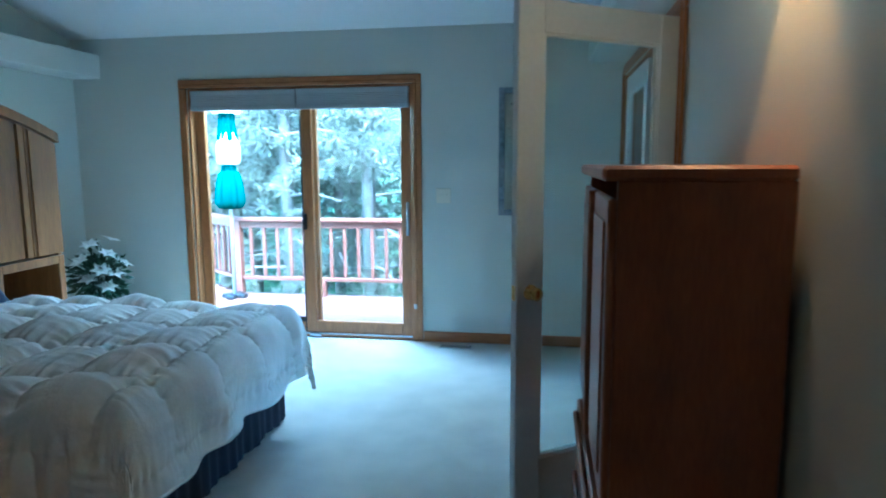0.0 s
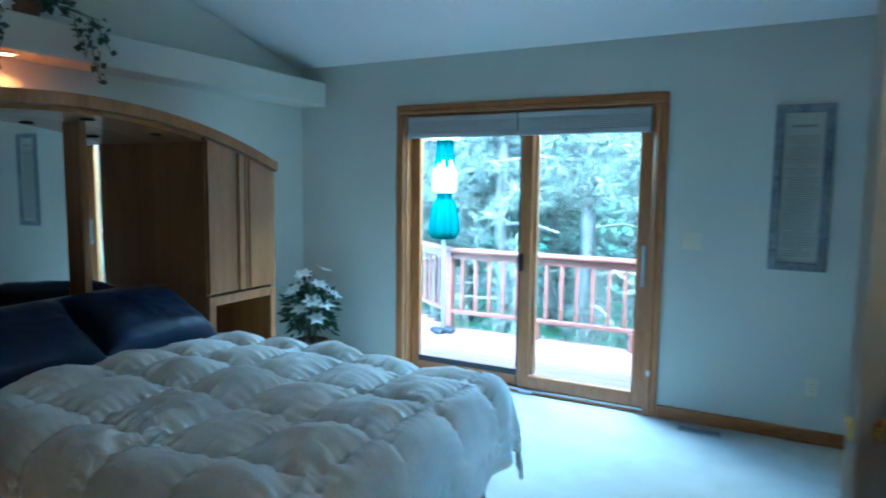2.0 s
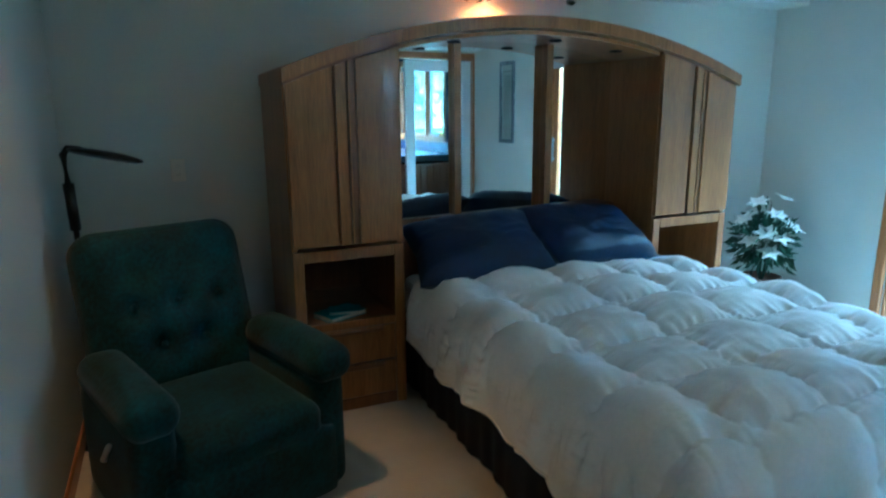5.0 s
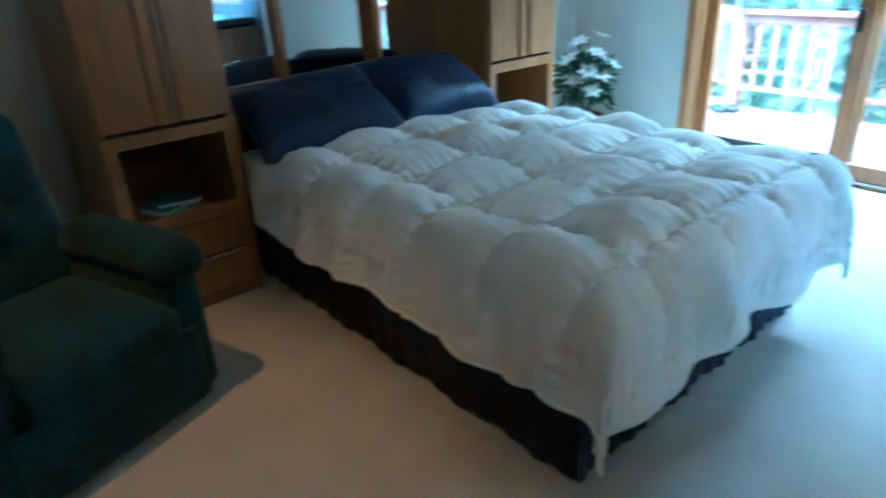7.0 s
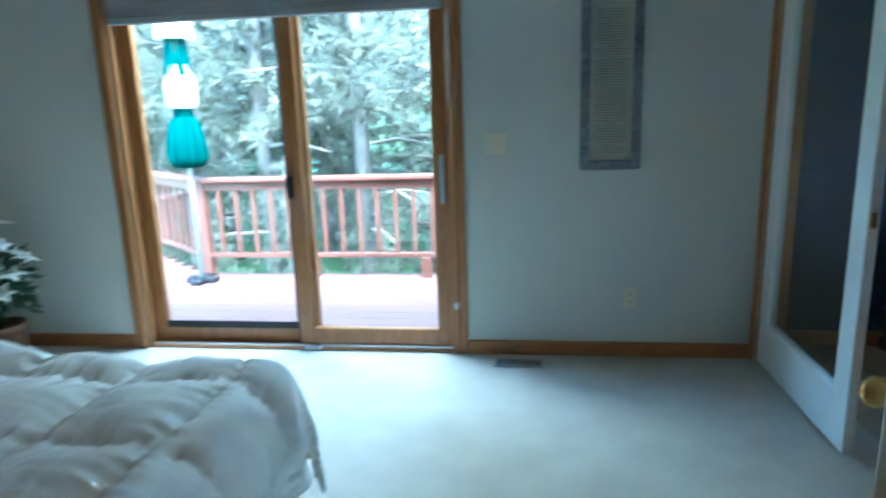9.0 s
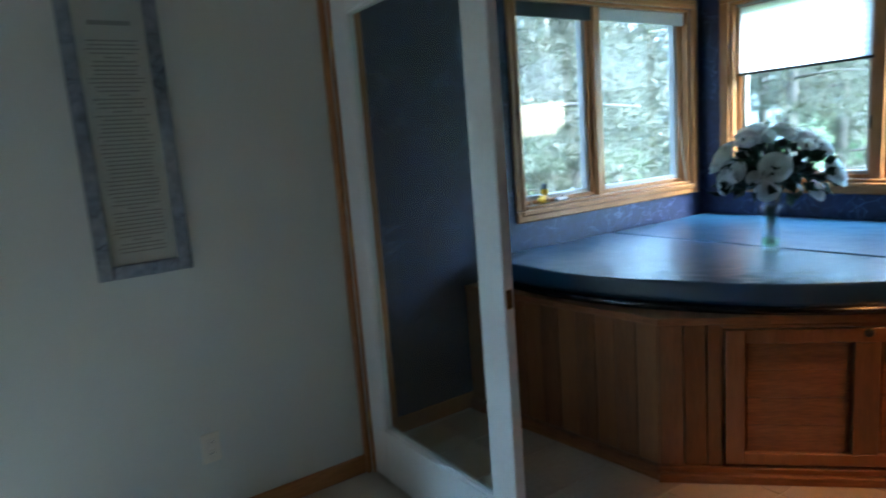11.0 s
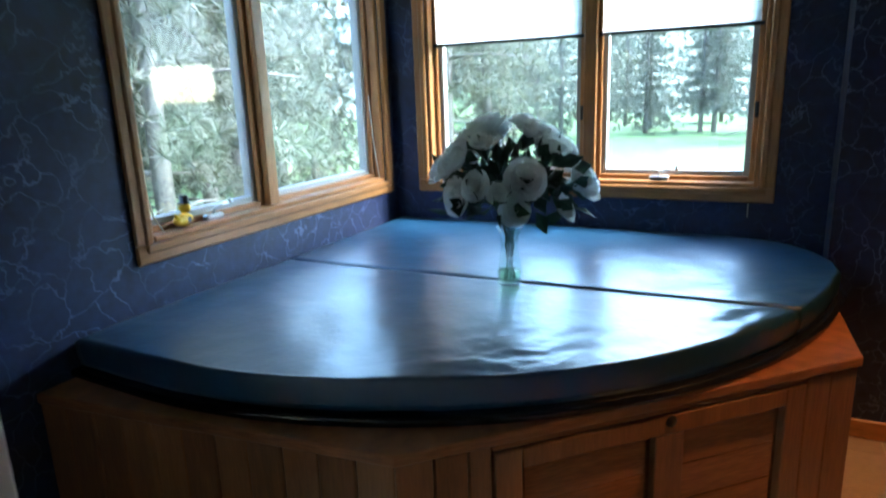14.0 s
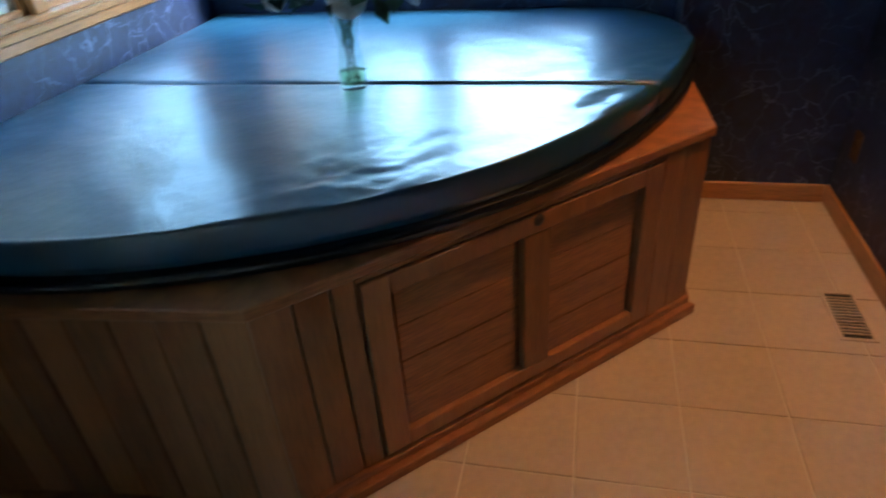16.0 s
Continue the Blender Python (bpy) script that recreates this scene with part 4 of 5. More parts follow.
fl = thing("floor_lamp", "black metal floor lamp with a flat tilted head", "lamp", (-3.24, 0.585, 0))
lathe("base", [(0.001, 0.0), (0.13, 0.0), (0.13, 0.015), (0.10, 0.025), (0.02, 0.03), (0.001, 0.03)], BLACK, fl, 28)
tube("pole", [(0, 0, 0.02), (0.02, 0.0, 1.0)], 0.012, BLACK, fl)
tube("sleeve", [(0.02, 0.0, 0.98), (0.03, -0.005, 1.18)], 0.022, BLACK, fl)
tube("neck", [(0.03, -0.005, 1.17), (0.03, -0.01, 1.30), (0.035, 0.01, 1.325), (0.06, 0.06, 1.318)], 0.015, BLACK, fl)
hd = part("lamp_head", bm_lathe([(0.001, 0.016), (0.06, 0.015), (0.10, 0.005), (0.105, -0.004), (0.09, -0.012), (0.001, -0.013)], 28), BLACK, fl, smooth=True)
hd.matrix_local = pose(0.09, 0.15, 1.295, -14, 8, 60) @ Matrix.Diagonal((1.55, 0.85, 1, 1))

# ---------------------------------------------------------------- chest
cx0, cx1, cy0, cy1, ct = 0.375, 0.78, 1.735, 2.62, 1.43
cs = thing("chest", "tall red-brown wooden armoire chest against the wall", "armoire")
box("side_panel", (cx0 + 0.02, cy0, 0.0), (cx1, cy0 + 0.022, ct - 0.035), CHEST, cs)
box("side_panel", (cx0 + 0.02, cy1 - 0.022, 0.0), (cx1, cy1, ct - 0.035), CHEST, cs)
box("back_panel", (cx1 - 0.01, cy0 + 0.022, 0.02), (cx1 - 0.002, cy1 - 0.022, ct - 0.035), CHEST, cs)
box("top", (cx0 - 0.015, cy0 - 0.006, ct - 0.035), (cx1, cy1 + 0.006, ct), CHEST, cs, 0.008)
box("bottom_panel", (cx0 + 0.02, cy0 + 0.022, 0.05), (cx1 - 0.012, cy1 - 0.022, 0.08), CHEST, cs)
box("divider", (cx0 + 0.02, cy0 + 0.022, 0.56), (cx1 - 0.012, cy1 - 0.022, 0.585), CHEST, cs)
cm = (cy0 + cy1) / 2
for a, b in ((cy0 + 0.004, cm - 0.03), (cm + 0.03, cy1 - 0.004)):
    d = box("door", (cx0, a, 0.60), (cx0 + 0.022, b, ct - 0.075), CHEST, cs, 0.006)
    box("raised_panel", (cx0 - 0.006, a + 0.05, 0.66), (cx0 - 0.0005, b - 0.05, ct - 0.13), CHEST, d, 0.004)
for y in (cm - 0.022, cm - 0.003, cm + 0.016):
    box("grip_moulding", (cx0 - 0.014, y, 0.60), (cx0 + 0.02, y + 0.009, ct - 0.075), CHEST if y < cm else HUTCHD, cs, 0.003)
for z0, z1 in ((0.09, 0.32), (0.33, 0.55)):
    d = box("drawer", (cx0 - 0.012, cy0 + 0.006, z0), (cx0 + 0.022, cy1 - 0.006, z1), CHEST, cs, 0.008)
    box("drawer_pull", (cx0 - 0.03, cy0 + 0.10, z1 - 0.035), (cx0 - 0.0115, cy1 - 0.10, z1 - 0.01), CHEST, d, 0.007)

# ---------------------------------------------------------------- wall things
art = thing("framed_print", "tall narrow framed print in a blue-grey patterned frame", "picture")
ax0, ax1, az0, az1, ay = -0.127, 0.178, 1.032, 2.0, 5.2
for a, b in (((ax0, az0), (ax0 + 0.046, az1)), ((ax1 - 0.046, az0), (ax1, az1)), ((ax0 + 0.046, az0), (ax1 - 0.046, az0 + 0.046)), ((ax0 + 0.046, az1 - 0.046), (ax1 - 0.046, az1))):
    box("frame_member", (a[0], ay - 0.024, a[1]), (b[0], ay - 0.001, b[1]), ARTF, art, 0.004)
box("print_sheet", (ax0 + 0.044, ay - 0.008, az0 + 0.044), (ax1 - 0.044, ay - 0.004, az1 - 0.044), ARTP, art, 0)
pane("cover_glass", (ax0 + 0.045, ay - 0.016, az0 + 0.045), (ax1 - 0.045, ay - 0.013, az1 - 0.045), art)
rg = random.Random(3)
bm = bmesh.new()
z = az0 + 0.085
while z < az1 - 0.17:
    w = 0.085 * rg.uniform(0.75, 1.0) if rg.random() > 0.1 else 0.03
    bm_box((0.0255 - w, ay - 0.0092, z), (0.0255 + w, ay - 0.0082, z + 0.0045), bm=bm)
    z += 0.0135
bm_box((-0.04, ay - 0.0092, az1 - 0.13), (0.09, ay - 0.0082, az1 - 0.115), bm=bm)
part("text_lines", bm, INK, art, "rows of fine grey print too small to read")


def plate(at, rz, w, toggles, outlet, label, PLASTIC=PLASTIC):
    p = thing("outlet_plate" if outlet else "switch_plate", label, "wall plate", at, rz)
    box("cover_plate", (-w / 2, -0.007, -0.058), (w / 2, -0.0005, 0.058), PLASTIC, p, 0.003)
    for k in range(toggles):
        x = (k - (toggles - 1) / 2) * 0.046
        if outlet:
            for s in (-1, 1):
                r = box("socket", (x - 0.016, -0.0095, s * 0.022 - 0.013), (x + 0.016, -0.0065, s * 0.022 + 0.013), PLASTIC, p, 0.003)
                for q in (-0.006, 0.006):
                    box("slot", (x + q - 0.001, -0.0101, s * 0.022 - 0.004), (x + q + 0.001, -0.0094, s * 0.022 + 0.005), DARK, r, 0)
        else:
            box("toggle", (x - 0.005, -0.018, -0.006), (x + 0.005, -0.0065, 0.012), PLASTIC, p, 0.002)


plate((-0.558, 5.2, 1.18), 0, 0.116, 2, False, "ivory double switch plate on the wall")
plate((0.151, 5.2, 0.337), 0, 0.07, 1, True, "ivory outlet plate low on the wall")
plate((-3.72, 1.018, 1.17), 90, 0.07, 1, True, "ivory cable plate on the wall")
plate((-1.97, 0.5, 0.24), 180, 0.07, 1, True, "ivory outlet plate low on the wall")
plate((3.30, 2.65, 0.32), 180, 0.07, 1, True, "dark bronze outlet plate on blue wallpaper", BASKET)


def floor_vent(at, rz, l, w, m, label):
    v = thing("floor_vent", label, "vent", at, rz, group="floor vents")
    box("backing", (-l / 2 + 0.012, -w / 2 + 0.012, 0.0005), (l / 2 - 0.012, w / 2 - 0.012, 0.002), BLACK, v, 0)
    for a, b in (((-l / 2, -w / 2), (l / 2, -w / 2 + 0.014)), ((-l / 2, w / 2 - 0.014), (l / 2, w / 2)), ((-l / 2, -w / 2 + 0.014), (-l / 2 + 0.014, w / 2 - 0.014)), ((l / 2 - 0.014, -w / 2 + 0.014), (l / 2, w / 2 - 0.014))):
        box("frame", (a[0], a[1], 0.0005), (b[0], b[1], 0.007), m, v, 0.002)
    n = int(l / 0.016)
    for k in range(2, n - 1):
        x = -l / 2 + k * 0.016
        box("slat", (x, -w / 2 + 0.014, 0.002), (x + 0.006, w / 2 - 0.014, 0.006), m, v, 0)


floor_vent((-0.445, 5.06, 0), 0, 0.26, 0.10, GREYM, "grey metal floor vent in the carpet")
floor_vent((2.65, 2.79, 0), 0, 0.26, 0.11, TILE, "beige metal floor vent in the tiles")

# ---------------------------------------------------------------- hot tub
A, B, C, D = Vector((1.545, 5.40)), Vector((1.655, 4.305)), Vector((2.625, 3.312)), Vector((3.635, 3.36))
tub = thing("hot_tub", "corner hot tub clad in cedar boards with an access panel", "hot tub")
back = (3.645, 5.415)
inset = [(A.x + 0.03, A.y), (B.x + 0.03, B.y + 0.012), (C.x + 0.012, C.y + 0.032), (D.x, D.y + 0.03), (3.635, 5.40)]
part("core", prism(inset, 0.0, 0.64), CEDARX, tub)
part("top_trim", prism([(A.x - 0.006, A.y), (B.x - 0.008, B.y - 0.004), (C.x - 0.004, C.y - 0.012), (D.x, D.y - 0.01), (3.64, 5.405)], 0.64, 0.672, 0.006), CEDARX, tub)


def facet_box(p, q, u0, u1, t0, t1, z0, z1, name, m, parent=tub, bevel=0.003):
    """A board on the cladding plane from p to q: u along, t outwards."""
    ob = box(name, (u0, -t1, z0), (u1, -t0, z1), m, parent, bevel)
    d = q - p
    ob.matrix_local = Matrix.Translation((p.x, p.y, 0)) @ Matrix.Rotation(math.atan2(d.y, d.x), 4, "Z")
    return ob


LW = (B - A).length
nb = 11
for k in range(nb):
    facet_box(A, B, k * LW / nb, (k + 1) * LW / nb - 0.004, -0.028, 0.0 + 0.003 * (k % 2), 0.06, 0.64, "board", CEDAR)
facet_box(A, B, 0, LW + 0.01, -0.028, 0.024, 0.0, 0.06, "kickboard", CEDARX)
FW = (C - B).length
for u0, u1 in ((0.0, 0.09), (0.094, 0.175), (0.179, 0.235)):
    facet_box(B, C, u0, u1, -0.028, 0.002, 0.06, 0.64, "board", CEDAR)
facet_box(B, C, FW - 0.185, FW - 0.10, -0.028, 0.004, 0.06, 0.64, "board", CEDAR)
facet_box(B, C, FW - 0.096, FW, -0.028, 0.002, 0.06, 0.64, "board", CEDAR)
facet_box(B, C, -0.012, FW + 0.02, -0.028, 0.036, 0.0, 0.035, "kickboard", CEDARX)
facet_box(B, C, -0.002, FW + 0.012, -0.028, 0.014, 0.035, 0.06, "kickboard", CEDARX)
facet_box(B, C, 0.235, FW - 0.185, -0.028, 0.004, 0.624, 0.64, "board", CEDARX)
pu0, pu1 = 0.243, FW - 0.193
pm = (pu0 + pu1) / 2 + 0.02
for u0, u1, z0, z1 in ((pu0, pu0 + 0.07, 0.07, 0.62), (pu1 - 0.07, pu1, 0.07, 0.62), (pm - 0.045, pm + 0.045, 0.12, 0.565), (pu0 + 0.07, pu1 - 0.07, 0.07, 0.12), (pu0 + 0.07, pu1 - 0.07, 0.565, 0.62)):
    facet_box(B, C, u0, u1, -0.02, 0.008, z0, z1, "panel_frame", CEDAR)
for u0, u1 in ((pu0 + 0.07, pm - 0.045), (pm + 0.045, pu1 - 0.07)):
    for k in range(4):
        z0 = 0.12 + k * 0.1113
        facet_box(B, C, u0 + 0.012, u1 - 0.016, -0.026, -0.010, z0, z0 + 0.1095, "panel_board", CEDARX, bevel=0.002)
lk = part("panel_lock", bm_lathe([(0.001, 0.006), (0.014, 0.005), (0.017, 0.0)], 16), DARK, tub, "small dark round lock", True)
d = (C - B).normalized()
lp = B + d * pm
lk.matrix_local = Matrix.Translation((lp.x - 0.0085 * 0.7, lp.y - 0.0085 * 0.7, 0.602)) @ Matrix.Rotation(math.atan2(d.y, d.x), 4, "Z") @ Matrix.Rotation(radians(90), 4, "X")
RW = (D - C).length
for k in range(10):
    facet_box(C, D, k * RW / 10, (k + 1) * RW / 10 - 0.004, -0.028, 0.002, 0.06, 0.64, "board", CEDAR)
facet_box(C, D, 0, RW, -0.028, 0.016, 0.0, 0.06, "kickboard", CEDARX)


def arc_outline(grow=0.0, n=40):
    """Plan of the tub's rim: square in the corner, bowed towards the room."""
    a0, a1 = 176.0, 259.0
    pts = []
    cx, cy, r = 3.33, 5.00, 1.652 + grow
    for k in range(n + 1):
        a = radians(a0 + (a1 - a0) * k / n)
        fl = 1.0
        pts.append((cx + r * fl * math.cos(a), cy + r * fl * math.sin(a)))
    turn = [(3.13, 3.345 - grow), (3.27, 3.36 - grow), (3.40, 3.41 - grow), (3.50, 3.48 - grow), (3.57, 3.575 - grow), (3.61, 3.70)]
    return [(pts[0][0] + 0.02, 5.40)] + pts + turn + [(3.632, 5.40)]


part("rim", prism(arc_outline(0.055), 0.672, 0.702, 0.012), ACRYL, tub, "glossy black acrylic rim")

cover = thing("tub_cover", "shiny navy vinyl hot tub cover folded in two halves", "tub cover")
ol = arc_outline(0.028)
SEAM = 2.645


def clip_x(poly, keep_low):
    out = []
    lim = SEAM - 0.004 if keep_low else SEAM + 0.004
    for p, q in zip(poly, poly[1:] + poly[:1]):
        pin, qin = (p[0] <= lim) == keep_low, (q[0] <= lim) == keep_low
        if pin:
            out.append(p)
        if pin != qin:
            f = (lim - p[0]) / (q[0] - p[0])
            out.append((lim, p[1] + f * (q[1] - p[1])))
    return out


def ripple(x, y):
    """Slack in the vinyl: a slow swell, and puckers where the front of the cover is pulled."""
    h = 0.006 * noise.noise((x * 2.2, y * 2.2, 1.0)) + 0.0025 * noise.noise((x * 7, y * 7, 4.0))
    for cx, cy, r, amp in ((2.0, 4.15, 0.24, 0.006), (2.52, 3.60, 0.14, 0.009), (2.75, 3.50, 0.18, 0.005)):
        w = math.exp(-((x - cx) ** 2 + (y - cy) ** 2) / (r * r))
        h += amp * w * (noise.noise(((x + y) * 13, (x - y) * 5, 2.0)) + 0.5 * noise.noise((x * 26, y * 22, 3.0)))
    return h


def cover_half(keep_low):
    poly = [Vector(p) for p in clip_x(ol, keep_low)]
    mid = sum(poly, Vector((0, 0))) / len(poly)
    loop = []
    for p, q in zip(poly, poly[1:] + poly[:1]):
        n = max(1, int((q - p).length / 0.03))
        loop += [p.lerp(q, k / n) for k in range(n)]
    vs, fs, m = [], [], len(loop)
    rings = [(0.990, 0.704), (0.994, 0.72), (1.0, 0.745), (1.0, 0.766), (0.996, 0.778), (0.988, 0.786)] + [(f, 0.79) for f in [0.975 - 0.0245 * k for k in range(39)] + [0.02]]
    for f, z in rings:
        for p in loop:
            q = mid + (p - mid) * f
            sag = ripple(q.x, q.y) * min(1.0, (1 - f) * 14) if f < 0.985 else 0.004 * noise.noise((q.x * 6, q.y * 6, z * 8))
            vs.append((q.x, q.y, z + sag))
    for r in range(len(rings) - 1):
        for k in range(m):
            a, b = r * m + k, r * m + (k + 1) % m
            fs.append((a, b, b + m, a + m))
    fs.append(tuple((len(rings) - 1) * m + k for k in range(m)))
    fs.append(tuple(reversed(range(m))))
    raw("cover_half", vs, fs, VINYL, cover, smooth=True)


cover_half(True), cover_half(False)
box("fold_welt", (SEAM - 0.0035, 3.52, 0.70), (SEAM + 0.0035, 5.39, 0.782), ACRYL, cover, 0)


# vase with white flowers
def bouquet():
    rng = random.Random(11)
    v = thing("flower_vase", "clear glass vase of white artificial roses on the cover", "vase", (2.605, 4.372, 0.79))
    lathe("vase", [(0.001, 0.0), (0.040, 0.0), (0.044, 0.01), (0.046, 0.05), (0.036, 0.10), (0.030, 0.14), (0.034, 0.18), (0.045, 0.205), (0.042, 0.205), (0.030, 0.18), (0.027, 0.14), (0.032, 0.10), (0.041, 0.05), (0.039, 0.014), (0.001, 0.012)], GLASS, v, 28, label="clear waisted glass vase")
    lathe("water", [(0.001, 0.014), (0.037, 0.016), (0.0395, 0.05), (0.001, 0.051)], WATER, v, 20)
    for k in range(9):
        a = k * 0.7
        tube("stem", [(0.02 * math.cos(a), 0.02 * math.sin(a), 0.02), (0.016 * math.cos(a + 2), 0.016 * math.sin(a + 2), 0.14), (0.05 * math.cos(a), 0.05 * math.sin(a), 0.28), (0.14 * math.cos(a), 0.14 * math.sin(a), 0.40)], 0.0028, LEAF, v, 5)
    vs, fs = [], []
    for k in range(230):
        d = rnd_dir(rng, -0.45, 0.9)
        r = rng.uniform(0.05, 0.24)
        leaf_tri(vs, fs, (d.x * r, d.y * r, 0.34 + d.z * r * 0.75), d + rnd_dir(rng) * 0.5, rnd_dir(rng), rng.uniform(0.06, 0.10), 0.05)
    raw("foliage", vs, fs, LEAF, v)
    heads = []
    tries = 0
    while len(heads) < 22 and tries < 900:
        tries += 1
        d = rnd_dir(rng, -0.55, 1.0)
        rr = rng.uniform(0.22, 0.27)
        c = Vector((d.x * rr, d.y * rr, 0.37 + d.z * 0.20))
        s = rng.choice((0.042, 0.055, 0.066, 0.03))
        if all((c - o).length > (s + q) * 0.95 for o, q in heads):
            heads.append((c, s))
    heads += [(Vector((-0.03, -0.10, 0.54)), 0.045), (Vector((0.0, -0.05, 0.57)), 0.04)]
    for c, s in heads:
        vs, fs = [], []
        out = (c - Vector((0, 0, 0.25)) + rnd_dir(rng) * 0.06).normalized()
        t0 = out.orthogonal().normalized()
        base = c - out * s * 0.7
        # cupped petals, wider and more open from the heart outwards
        for layer, (nn, ln, open_, wd) in enumerate(((3, 1.25, 0.22, 0.8), (5, 1.35, 0.45, 1.0), (6, 1.4, 0.75, 1.15), (7, 1.3, 1.15, 1.2))):
            for k in range(nn):
                t = t0.copy()
                t.rotate(Matrix.Rotation(6.283 * k / nn + layer * 0.7 + rng.uniform(-0.2, 0.2), 3, out))
                w = out.cross(t)
                i0 = len(vs)
                for u in range(5):
                    f = u / 4
                    reach, rise = math.sin(f * 1.7) * open_ * 0.75, f * (1 - 0.35 * f * open_)
                    half = wd * 0.5 * math.sin(0.35 + f * 2.25)
                    for v_ in (-1, 0, 1):
                        lip = 0.10 * f * f * open_ + rng.uniform(-0.03, 0.03)
                        vs.append(base + s * ln * (t * (reach - 0.22 * half * abs(v_) + lip) + out * rise + w * half * v_))
                for u in range(4):
                    for v_ in range(2):
                        q = i0 + u * 3 + v_
                        fs.append((q, q + 1, q + 4, q + 3))
        raw("bloom", vs, fs, PETAL, v, smooth=True)


bouquet()

# toy duck on the sill
dk = thing("toy_duck", "small yellow rubber duck with a black hat on the sill", "toy", (2.19, 5.465, 1.02), 20)
part("body", cushion((-0.04, -0.026, 0.0), (0.035, 0.026, 0.045), 0.022, n=8), YELLOW, dk, smooth=True)
part("tail", bm_tube([(-0.035, 0, 0.03), (-0.055, 0, 0.05)], [0.012, 0.003], 8), YELLOW, dk, smooth=True)
lathe("head", [(0.001, 0.0), (0.016, 0.006), (0.021, 0.02), (0.016, 0.035), (0.001, 0.041)], YELLOW, dk, 16, (0.018, 0, 0.042))
part("beak", bm_tube([(0.034, 0, 0.06), (0.056, 0, 0.056)], [0.009, 0.004], 8), ORANGE, dk, smooth=True)
lathe("hat", [(0.001, 0.03), (0.015, 0.03), (0.016, 0.003), (0.026, 0.003), (0.026, 0.0), (0.001, 0.0)], BLACK, dk, 16, (0.018, 0, 0.079))
part("jacket", cushion((-0.02, -0.029, 0.008), (0.015, 0.029, 0.036), 0.012, n=6), BLACK, dk, smooth=True)

# ---------------------------------------------------------------- outside
def ground_z(x, y):
    g = -1.9 + 0.025 * max(0, min(x, 40) - 4)
    hill = max(0.0, y - 14) * 0.16
    return g + min(hill, 14) + 0.15 * math.sin(x * 0.31) * math.cos(y * 0.27)


vs, fs = [], []
gx = [-900, -300, -120] + [-60 + 4 * k for k in range(41)] + [160, 320, 900]
gy = [-900, -300, -120] + [-60 + 4 * k for k in range(41)] + [160, 320, 900]
for x in gx:
    for y in gy:
        vs.append((x, y, ground_z(max(-60, min(100, x)), max(-60, min(100, y)))))
m = len(gy)
for i in range(len(gx) - 1):
    for j in range(m - 1):
        fs.append((i * m + j, (i + 1) * m + j, (i + 1) * m + j + 1, i * m + j + 1))
tagged(raw("ground", vs, fs, GRASS, smooth=True), kind="structure")


def conifer_mesh(seed, height, spread, base):
    rng = random.Random(seed)
    vs, fs = [], []
    levels = int(height * 2.0)
    for k in range(levels):
        f = k / levels
        z = base + (height - base) * f
        reach = spread * (1 - f) ** 0.75 * rng.uniform(0.7, 1.1) + 0.25
        for b in range(8):
            a = rng.uniform(0, 6.283)
            ln = reach * rng.uniform(0.55, 1.1)
            for s in range(max(3, int(ln / 0.22))):
                q = (s + rng.uniform(0.2, 1)) / max(3, int(ln / 0.22))
                c = Vector((math.cos(a) * ln * q, math.sin(a) * ln * q, z + 0.12 * ln * math.sin(q * 3) - 0.12 * ln * q)) + rnd_dir(rng) * 0.14
                out = Vector((math.cos(a), math.sin(a), 0.35))
                for t in range(26):
                    d = (out * 0.7 + rnd_dir(rng)).normalized()
                    w = d.orthogonal().normalized() * 0.011
                    w.rotate(Matrix.Rotation(rng.uniform(0, 6.28), 3, d))
                    e = c + d * rng.uniform(0.16, 0.30)
                    i = len(vs)
                    vs += [c + w, c - w, e]
                    fs.append((i, i + 1, i + 2))
    return vs, fs


def conifer(seed, height, spread, base):
    rng = random.Random(seed + 99)
    t = thing("pine_tree", "tall pine tree with tufted blue-green needles", "tree", group="pines round the house")
    bm = bm_tube([(0, 0, -0.5), (0.05, 0.02, height * 0.4), (0.0, 0.05, height * 0.75), (0, 0, height)], [0.15, 0.12, 0.07, 0.02], 9)
    for k in range(26):
        z = base * 0.4 + (height - base * 0.4) * rng.random() * 0.85
        a, ln = rng.uniform(0, 6.28), spread * rng.uniform(0.5, 0.9) * (1 - z / height * 0.6)
        bm_tube([(0, 0, z), (math.cos(a) * ln * 0.5, math.sin(a) * ln * 0.5, z + 0.06), (math.cos(a) * ln, math.sin(a) * ln, z - 0.05)], [0.035, 0.022, 0.008], 5, bm)
    part("trunk", bm, BARK, t, smooth=True)
    v, f = conifer_mesh(seed, height, spread, base)
    raw("crown", v, f, NEEDLE, t)
    return t


kinds = [conifer(1, 11.0, 2.2, 1.2), conifer(2, 13.0, 2.6, 2.2), conifer(3, 8.0, 2.0, 0.4), conifer(4, 15.0, 2.4, 3.2)]
rng = random.Random(21)
spots = []
for row, (yy, n, x0, x1) in enumerate(((11.0, 9, -13, 5), (13.5, 13, -17, 9), (17, 16, -23, 14), (21, 18, -30, 20))):
    for k in range(n):
        spots.append((x0 + (x1 - x0) * (k + rng.uniform(0.15, 0.85)) / n, yy + rng.uniform(-1.2, 1.2)))
for k in range(34):
    spots.append((rng.uniform(33, 40), -14 + 52 * (k + rng.random()) / 34))
for k in range(26):
    spots.append((rng.uniform(43, 50), -22 + 80 * (k + rng.random()) / 26))
spots += [(12.5, 9.3), (15.5, 11.5), (7.5, 10.8), (10.2, 13.6), (5.6, 9.6), (9.0, 11.6), (12, 13.2), (16, 15.3), (20, 18), (14.5, 9.2), (18, 21)]
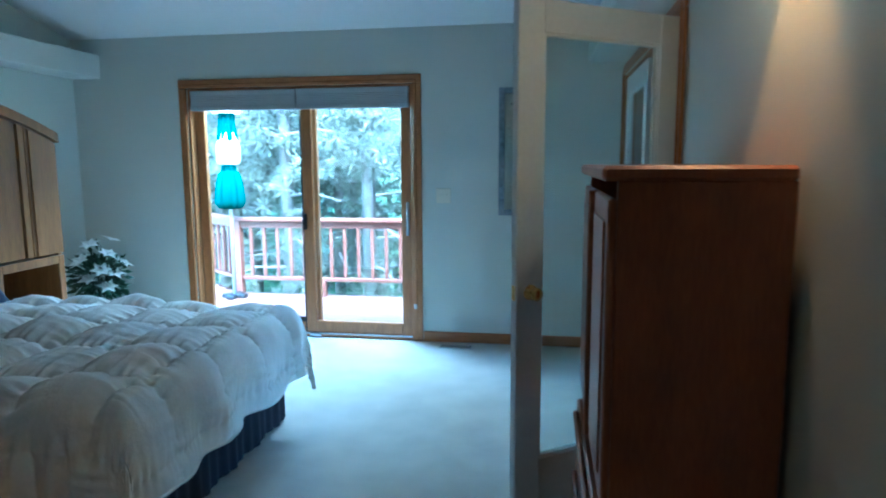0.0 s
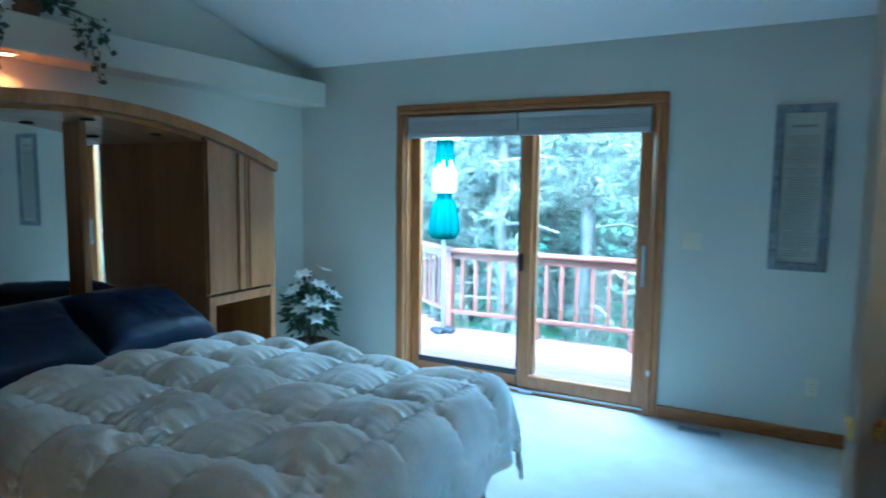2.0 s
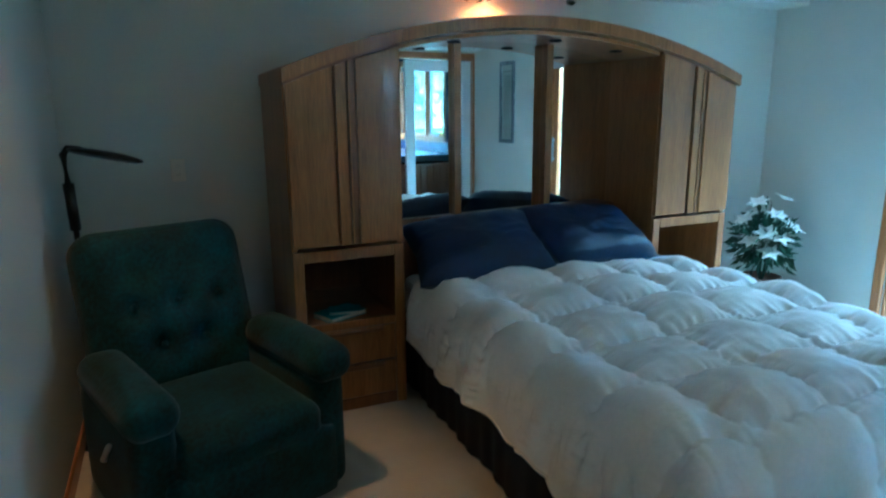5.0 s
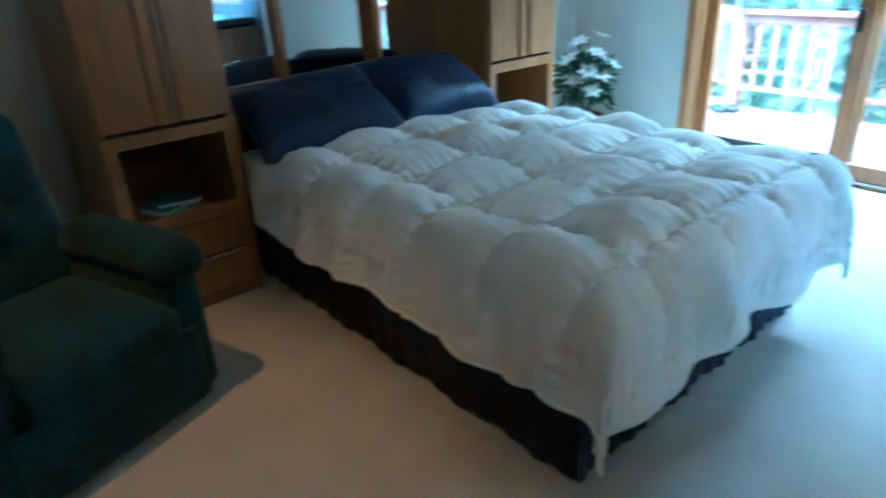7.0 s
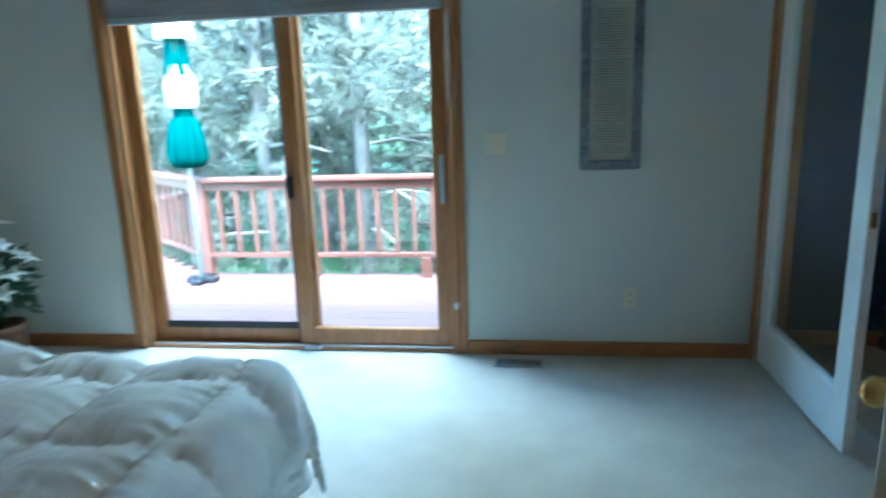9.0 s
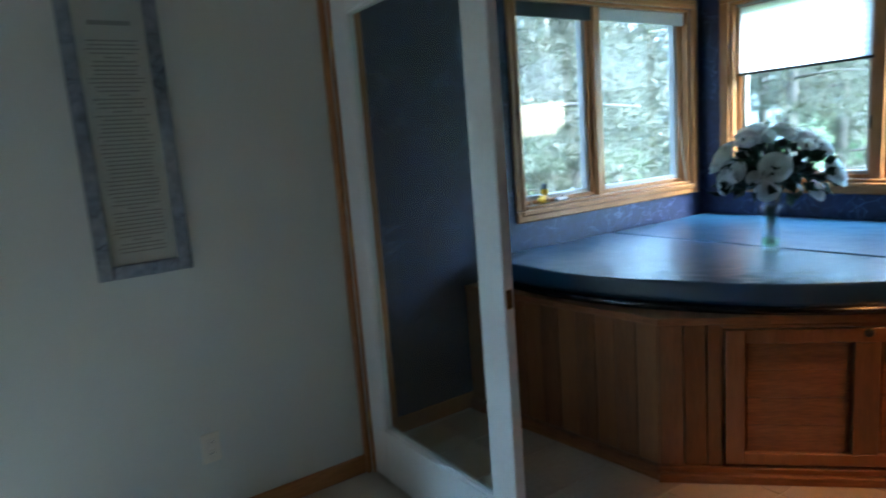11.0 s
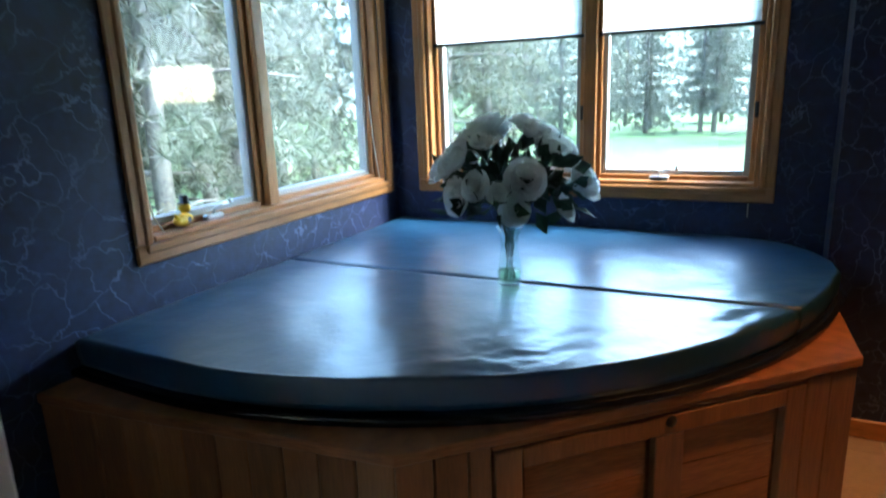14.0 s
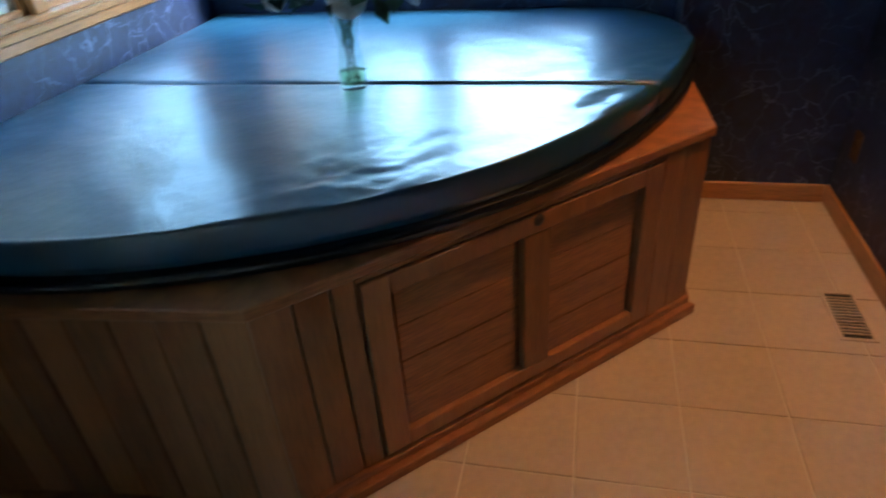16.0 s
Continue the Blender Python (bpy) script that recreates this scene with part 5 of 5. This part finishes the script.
used = [False] * 4
young = [(-11 + 0.95 * k + rng.uniform(-0.4, 0.4), 9.6 + rng.uniform(-0.4, 1.2)) for k in range(17)]
for i, (x, y) in enumerate(spots):
    k = rng.choice((0, 2)) if x > 30 else rng.choice((0, 1, 2, 3))
    mm = pose(x, y, ground_z(x, y) - 0.1, 0, 0, rng.uniform(0, 360))
    if not used[k]:
        kinds[k].matrix_world = mm
        used[k] = True
    else:
        copy_thing(kinds[k], mm)

for x, y in young:
    copy_thing(kinds[2], pose(x, y, ground_z(x, y) - 0.1, 0, 0, rng.uniform(0, 360)) @ Matrix.Scale(rng.uniform(0.26, 0.36), 4))

ho = thing("neighbour_house", "pale sided house with a gabled roof among the pines", "house", (33.0, 25, 2.0), -35)
box("wall", (-4, -3, -3), (4, 3, 3.6), SIDING, ho, 0.02)
raw("roof", [(-4.5, -3.6, 3.3), (4.5, -3.6, 3.3), (4.5, 3.6, 3.3), (-4.5, 3.6, 3.3), (-4.5, 0, 6.2), (4.5, 0, 6.2)], [(0, 1, 5, 4), (2, 3, 4, 5), (0, 4, 3), (1, 2, 5), (3, 2, 1, 0)], ROOFM, ho)
for x in (-2, 1.5):
    w = box("window", (x, -3.03, 0.8), (x + 1, -2.99, 2.2), GREYM, ho)
    box("pane", (x + 0.08, -3.05, 0.88), (x + 0.92, -3.032, 2.12), DARK, w)

# wooded slopes that close the view
def slope(name, corner, along, up, nu, nv, seed):
    vs, fs = [], []
    for i in range(nu + 1):
        for j in range(nv + 1):
            p = Vector(corner) + Vector(along) * (i / nu) + Vector(up) * (j / nv)
            q = 0.9 * noise.noise((p.x * 0.5, p.y * 0.5, p.z * 0.5 + seed)) + 0.5 * noise.noise((p.x * 1.7, p.y * 1.7, p.z * 1.7))
            vs.append(p + Vector((q, q, q * 0.6)))
    for i in range(nu):
        for j in range(nv):
            a = i * (nv + 1) + j
            fs.append((a, a + nv + 1, a + nv + 2, a + 1))
    tagged(raw(name, vs, fs, WOODS), kind="structure")


slope("backdrop_north", (-60, 26, -2), (110, 6, 0), (0, 26, 11), 130, 50, 1)
slope("backdrop_east", (54, -50, -2), (0, 95, 0), (16, 0, 14), 130, 30, 2)

# deck rail
DZ = -0.10


def rail_run(p, q, posts, name_label):
    p, q = Vector(p), Vector(q)
    ln = (q - p).length
    r = thing("deck_railing", name_label, "railing", (p.x, p.y, DZ), math.degrees(math.atan2((q - p).y, (q - p).x)))
    box("top_rail", (-0.03, -0.07, 0.875), (ln + 0.03, 0.07, 0.915), RAILM, r, 0.008)
    box("sub_rail", (0.0, -0.02, 0.80), (ln, 0.02, 0.8745), RAILM, r, 0.004)
    box("bottom_rail", (0.0, -0.03, 0.185), (ln, 0.03, 0.225), RAILM, r, 0.004)
    n = int(ln / 0.158)
    first = None
    for k in range(1, n):
        x = ln * k / n
        if first is None:
            first = box("baluster", (-0.017, -0.017, 0.225), (0.017, 0.017, 0.80), RAILM, r, 0.004)
            first.location = (x, 0, 0)
        else:
            b = first.copy()
            scene.collection.objects.link(b)
            b.location = (x, 0, 0)
    for x in posts:
        box("post", (x - 0.045, -0.045, 0.0), (x + 0.045, 0.045, 0.875 if x == 0 else 0.185), RAILM, r, 0.005)


rail_run((-3.33, 7.22), (2.2, 7.22), (0, 1.02, 2.05, 3.1, 4.15), "red-stained wooden deck railing with square balusters")
rail_run((-5.4, 8.9), (-3.40, 7.27), (0.02, 1.3), "red-stained wooden deck railing running off at an angle")

# closed umbrella beside the rail
um = thing("patio_umbrella", "closed teal and white tiered patio umbrella", "umbrella", (-3.30, 7.02, DZ))
box("base_foot", (-0.14, -0.05, 0.0), (0.14, 0.05, 0.05), DARK, um, 0.01)
box("base_foot", (-0.05, -0.14, 0.001), (0.05, 0.14, 0.049), DARK, um, 0.01)
tube("pole", [(0, 0, 0.04), (0, 0, 2.6)], 0.02, GREYM, um, 12)
L = 8
lathe("top_tier", [(0.022, 2.580), (0.075, 2.450), (0.120, 2.280), (0.150, 2.110), (0.143, 2.090)], CANVAS, um, 64, label="white canvas", lobes=L, lobe=0.12)
lathe("band", [(0.075, 2.170), (0.086, 1.980), (0.105, 1.810), (0.101, 1.800)], TEAL, um, 64, label="teal canvas", lobes=L, lobe=0.14)
lathe("band", [(0.082, 1.890), (0.120, 1.730), (0.123, 1.560), (0.098, 1.530)], CANVAS, um, 64, label="white canvas", lobes=4, lobe=0.16)
lathe("band", [(0.067, 1.630), (0.075, 1.480), (0.071, 1.460)], TEAL, um, 64, lobes=L, lobe=0.14)
lathe("skirt_tier", [(0.053, 1.480), (0.113, 1.420), (0.143, 1.260), (0.157, 1.110), (0.120, 1.040), (0.075, 1.030)], TEAL, um, 64, label="teal canvas", lobes=L, lobe=0.13)

# ---------------------------------------------------------------- pieces of deck and bathroom floor
deck = tagged(box("deck_frame", (-5.4, 5.36, DZ - 0.22), (2.3, 7.26, DZ - 0.045), RAILM, bevel=0), kind="structure")
k = 0
y = 5.37
while y < 8.95:
    x0 = -5.4
    x1 = 2.3 if y < 7.22 else -3.36 - (y - 7.22) * 1.22
    b = box("deck_board", (x0, y, DZ - 0.042), (x1, y + 0.135, DZ), DECK, deck, 0.004)
    y += 0.141
TS = 0.29
tf = bpy.data.objects["floor_bathroom"]
first = None
for i in range(-6, 5):
    for j in range(-3, 9):
        x, y = 2.46 + i * TS, 2.78 + j * TS
        if x < 0.87 or x + TS > 3.68 or y + TS < 2.66 or y > 5.3:
            continue
        if first is None:
            first = box("floor_tile", (0.0025, 0.0025, -0.005), (TS - 0.0025, TS - 0.0025, 0.0), TILE, tf, 0.0012)
            first.location = (x, y, 0)
        else:
            o = first.copy()
            scene.collection.objects.link(o)
            o.location = (x, y, 0)
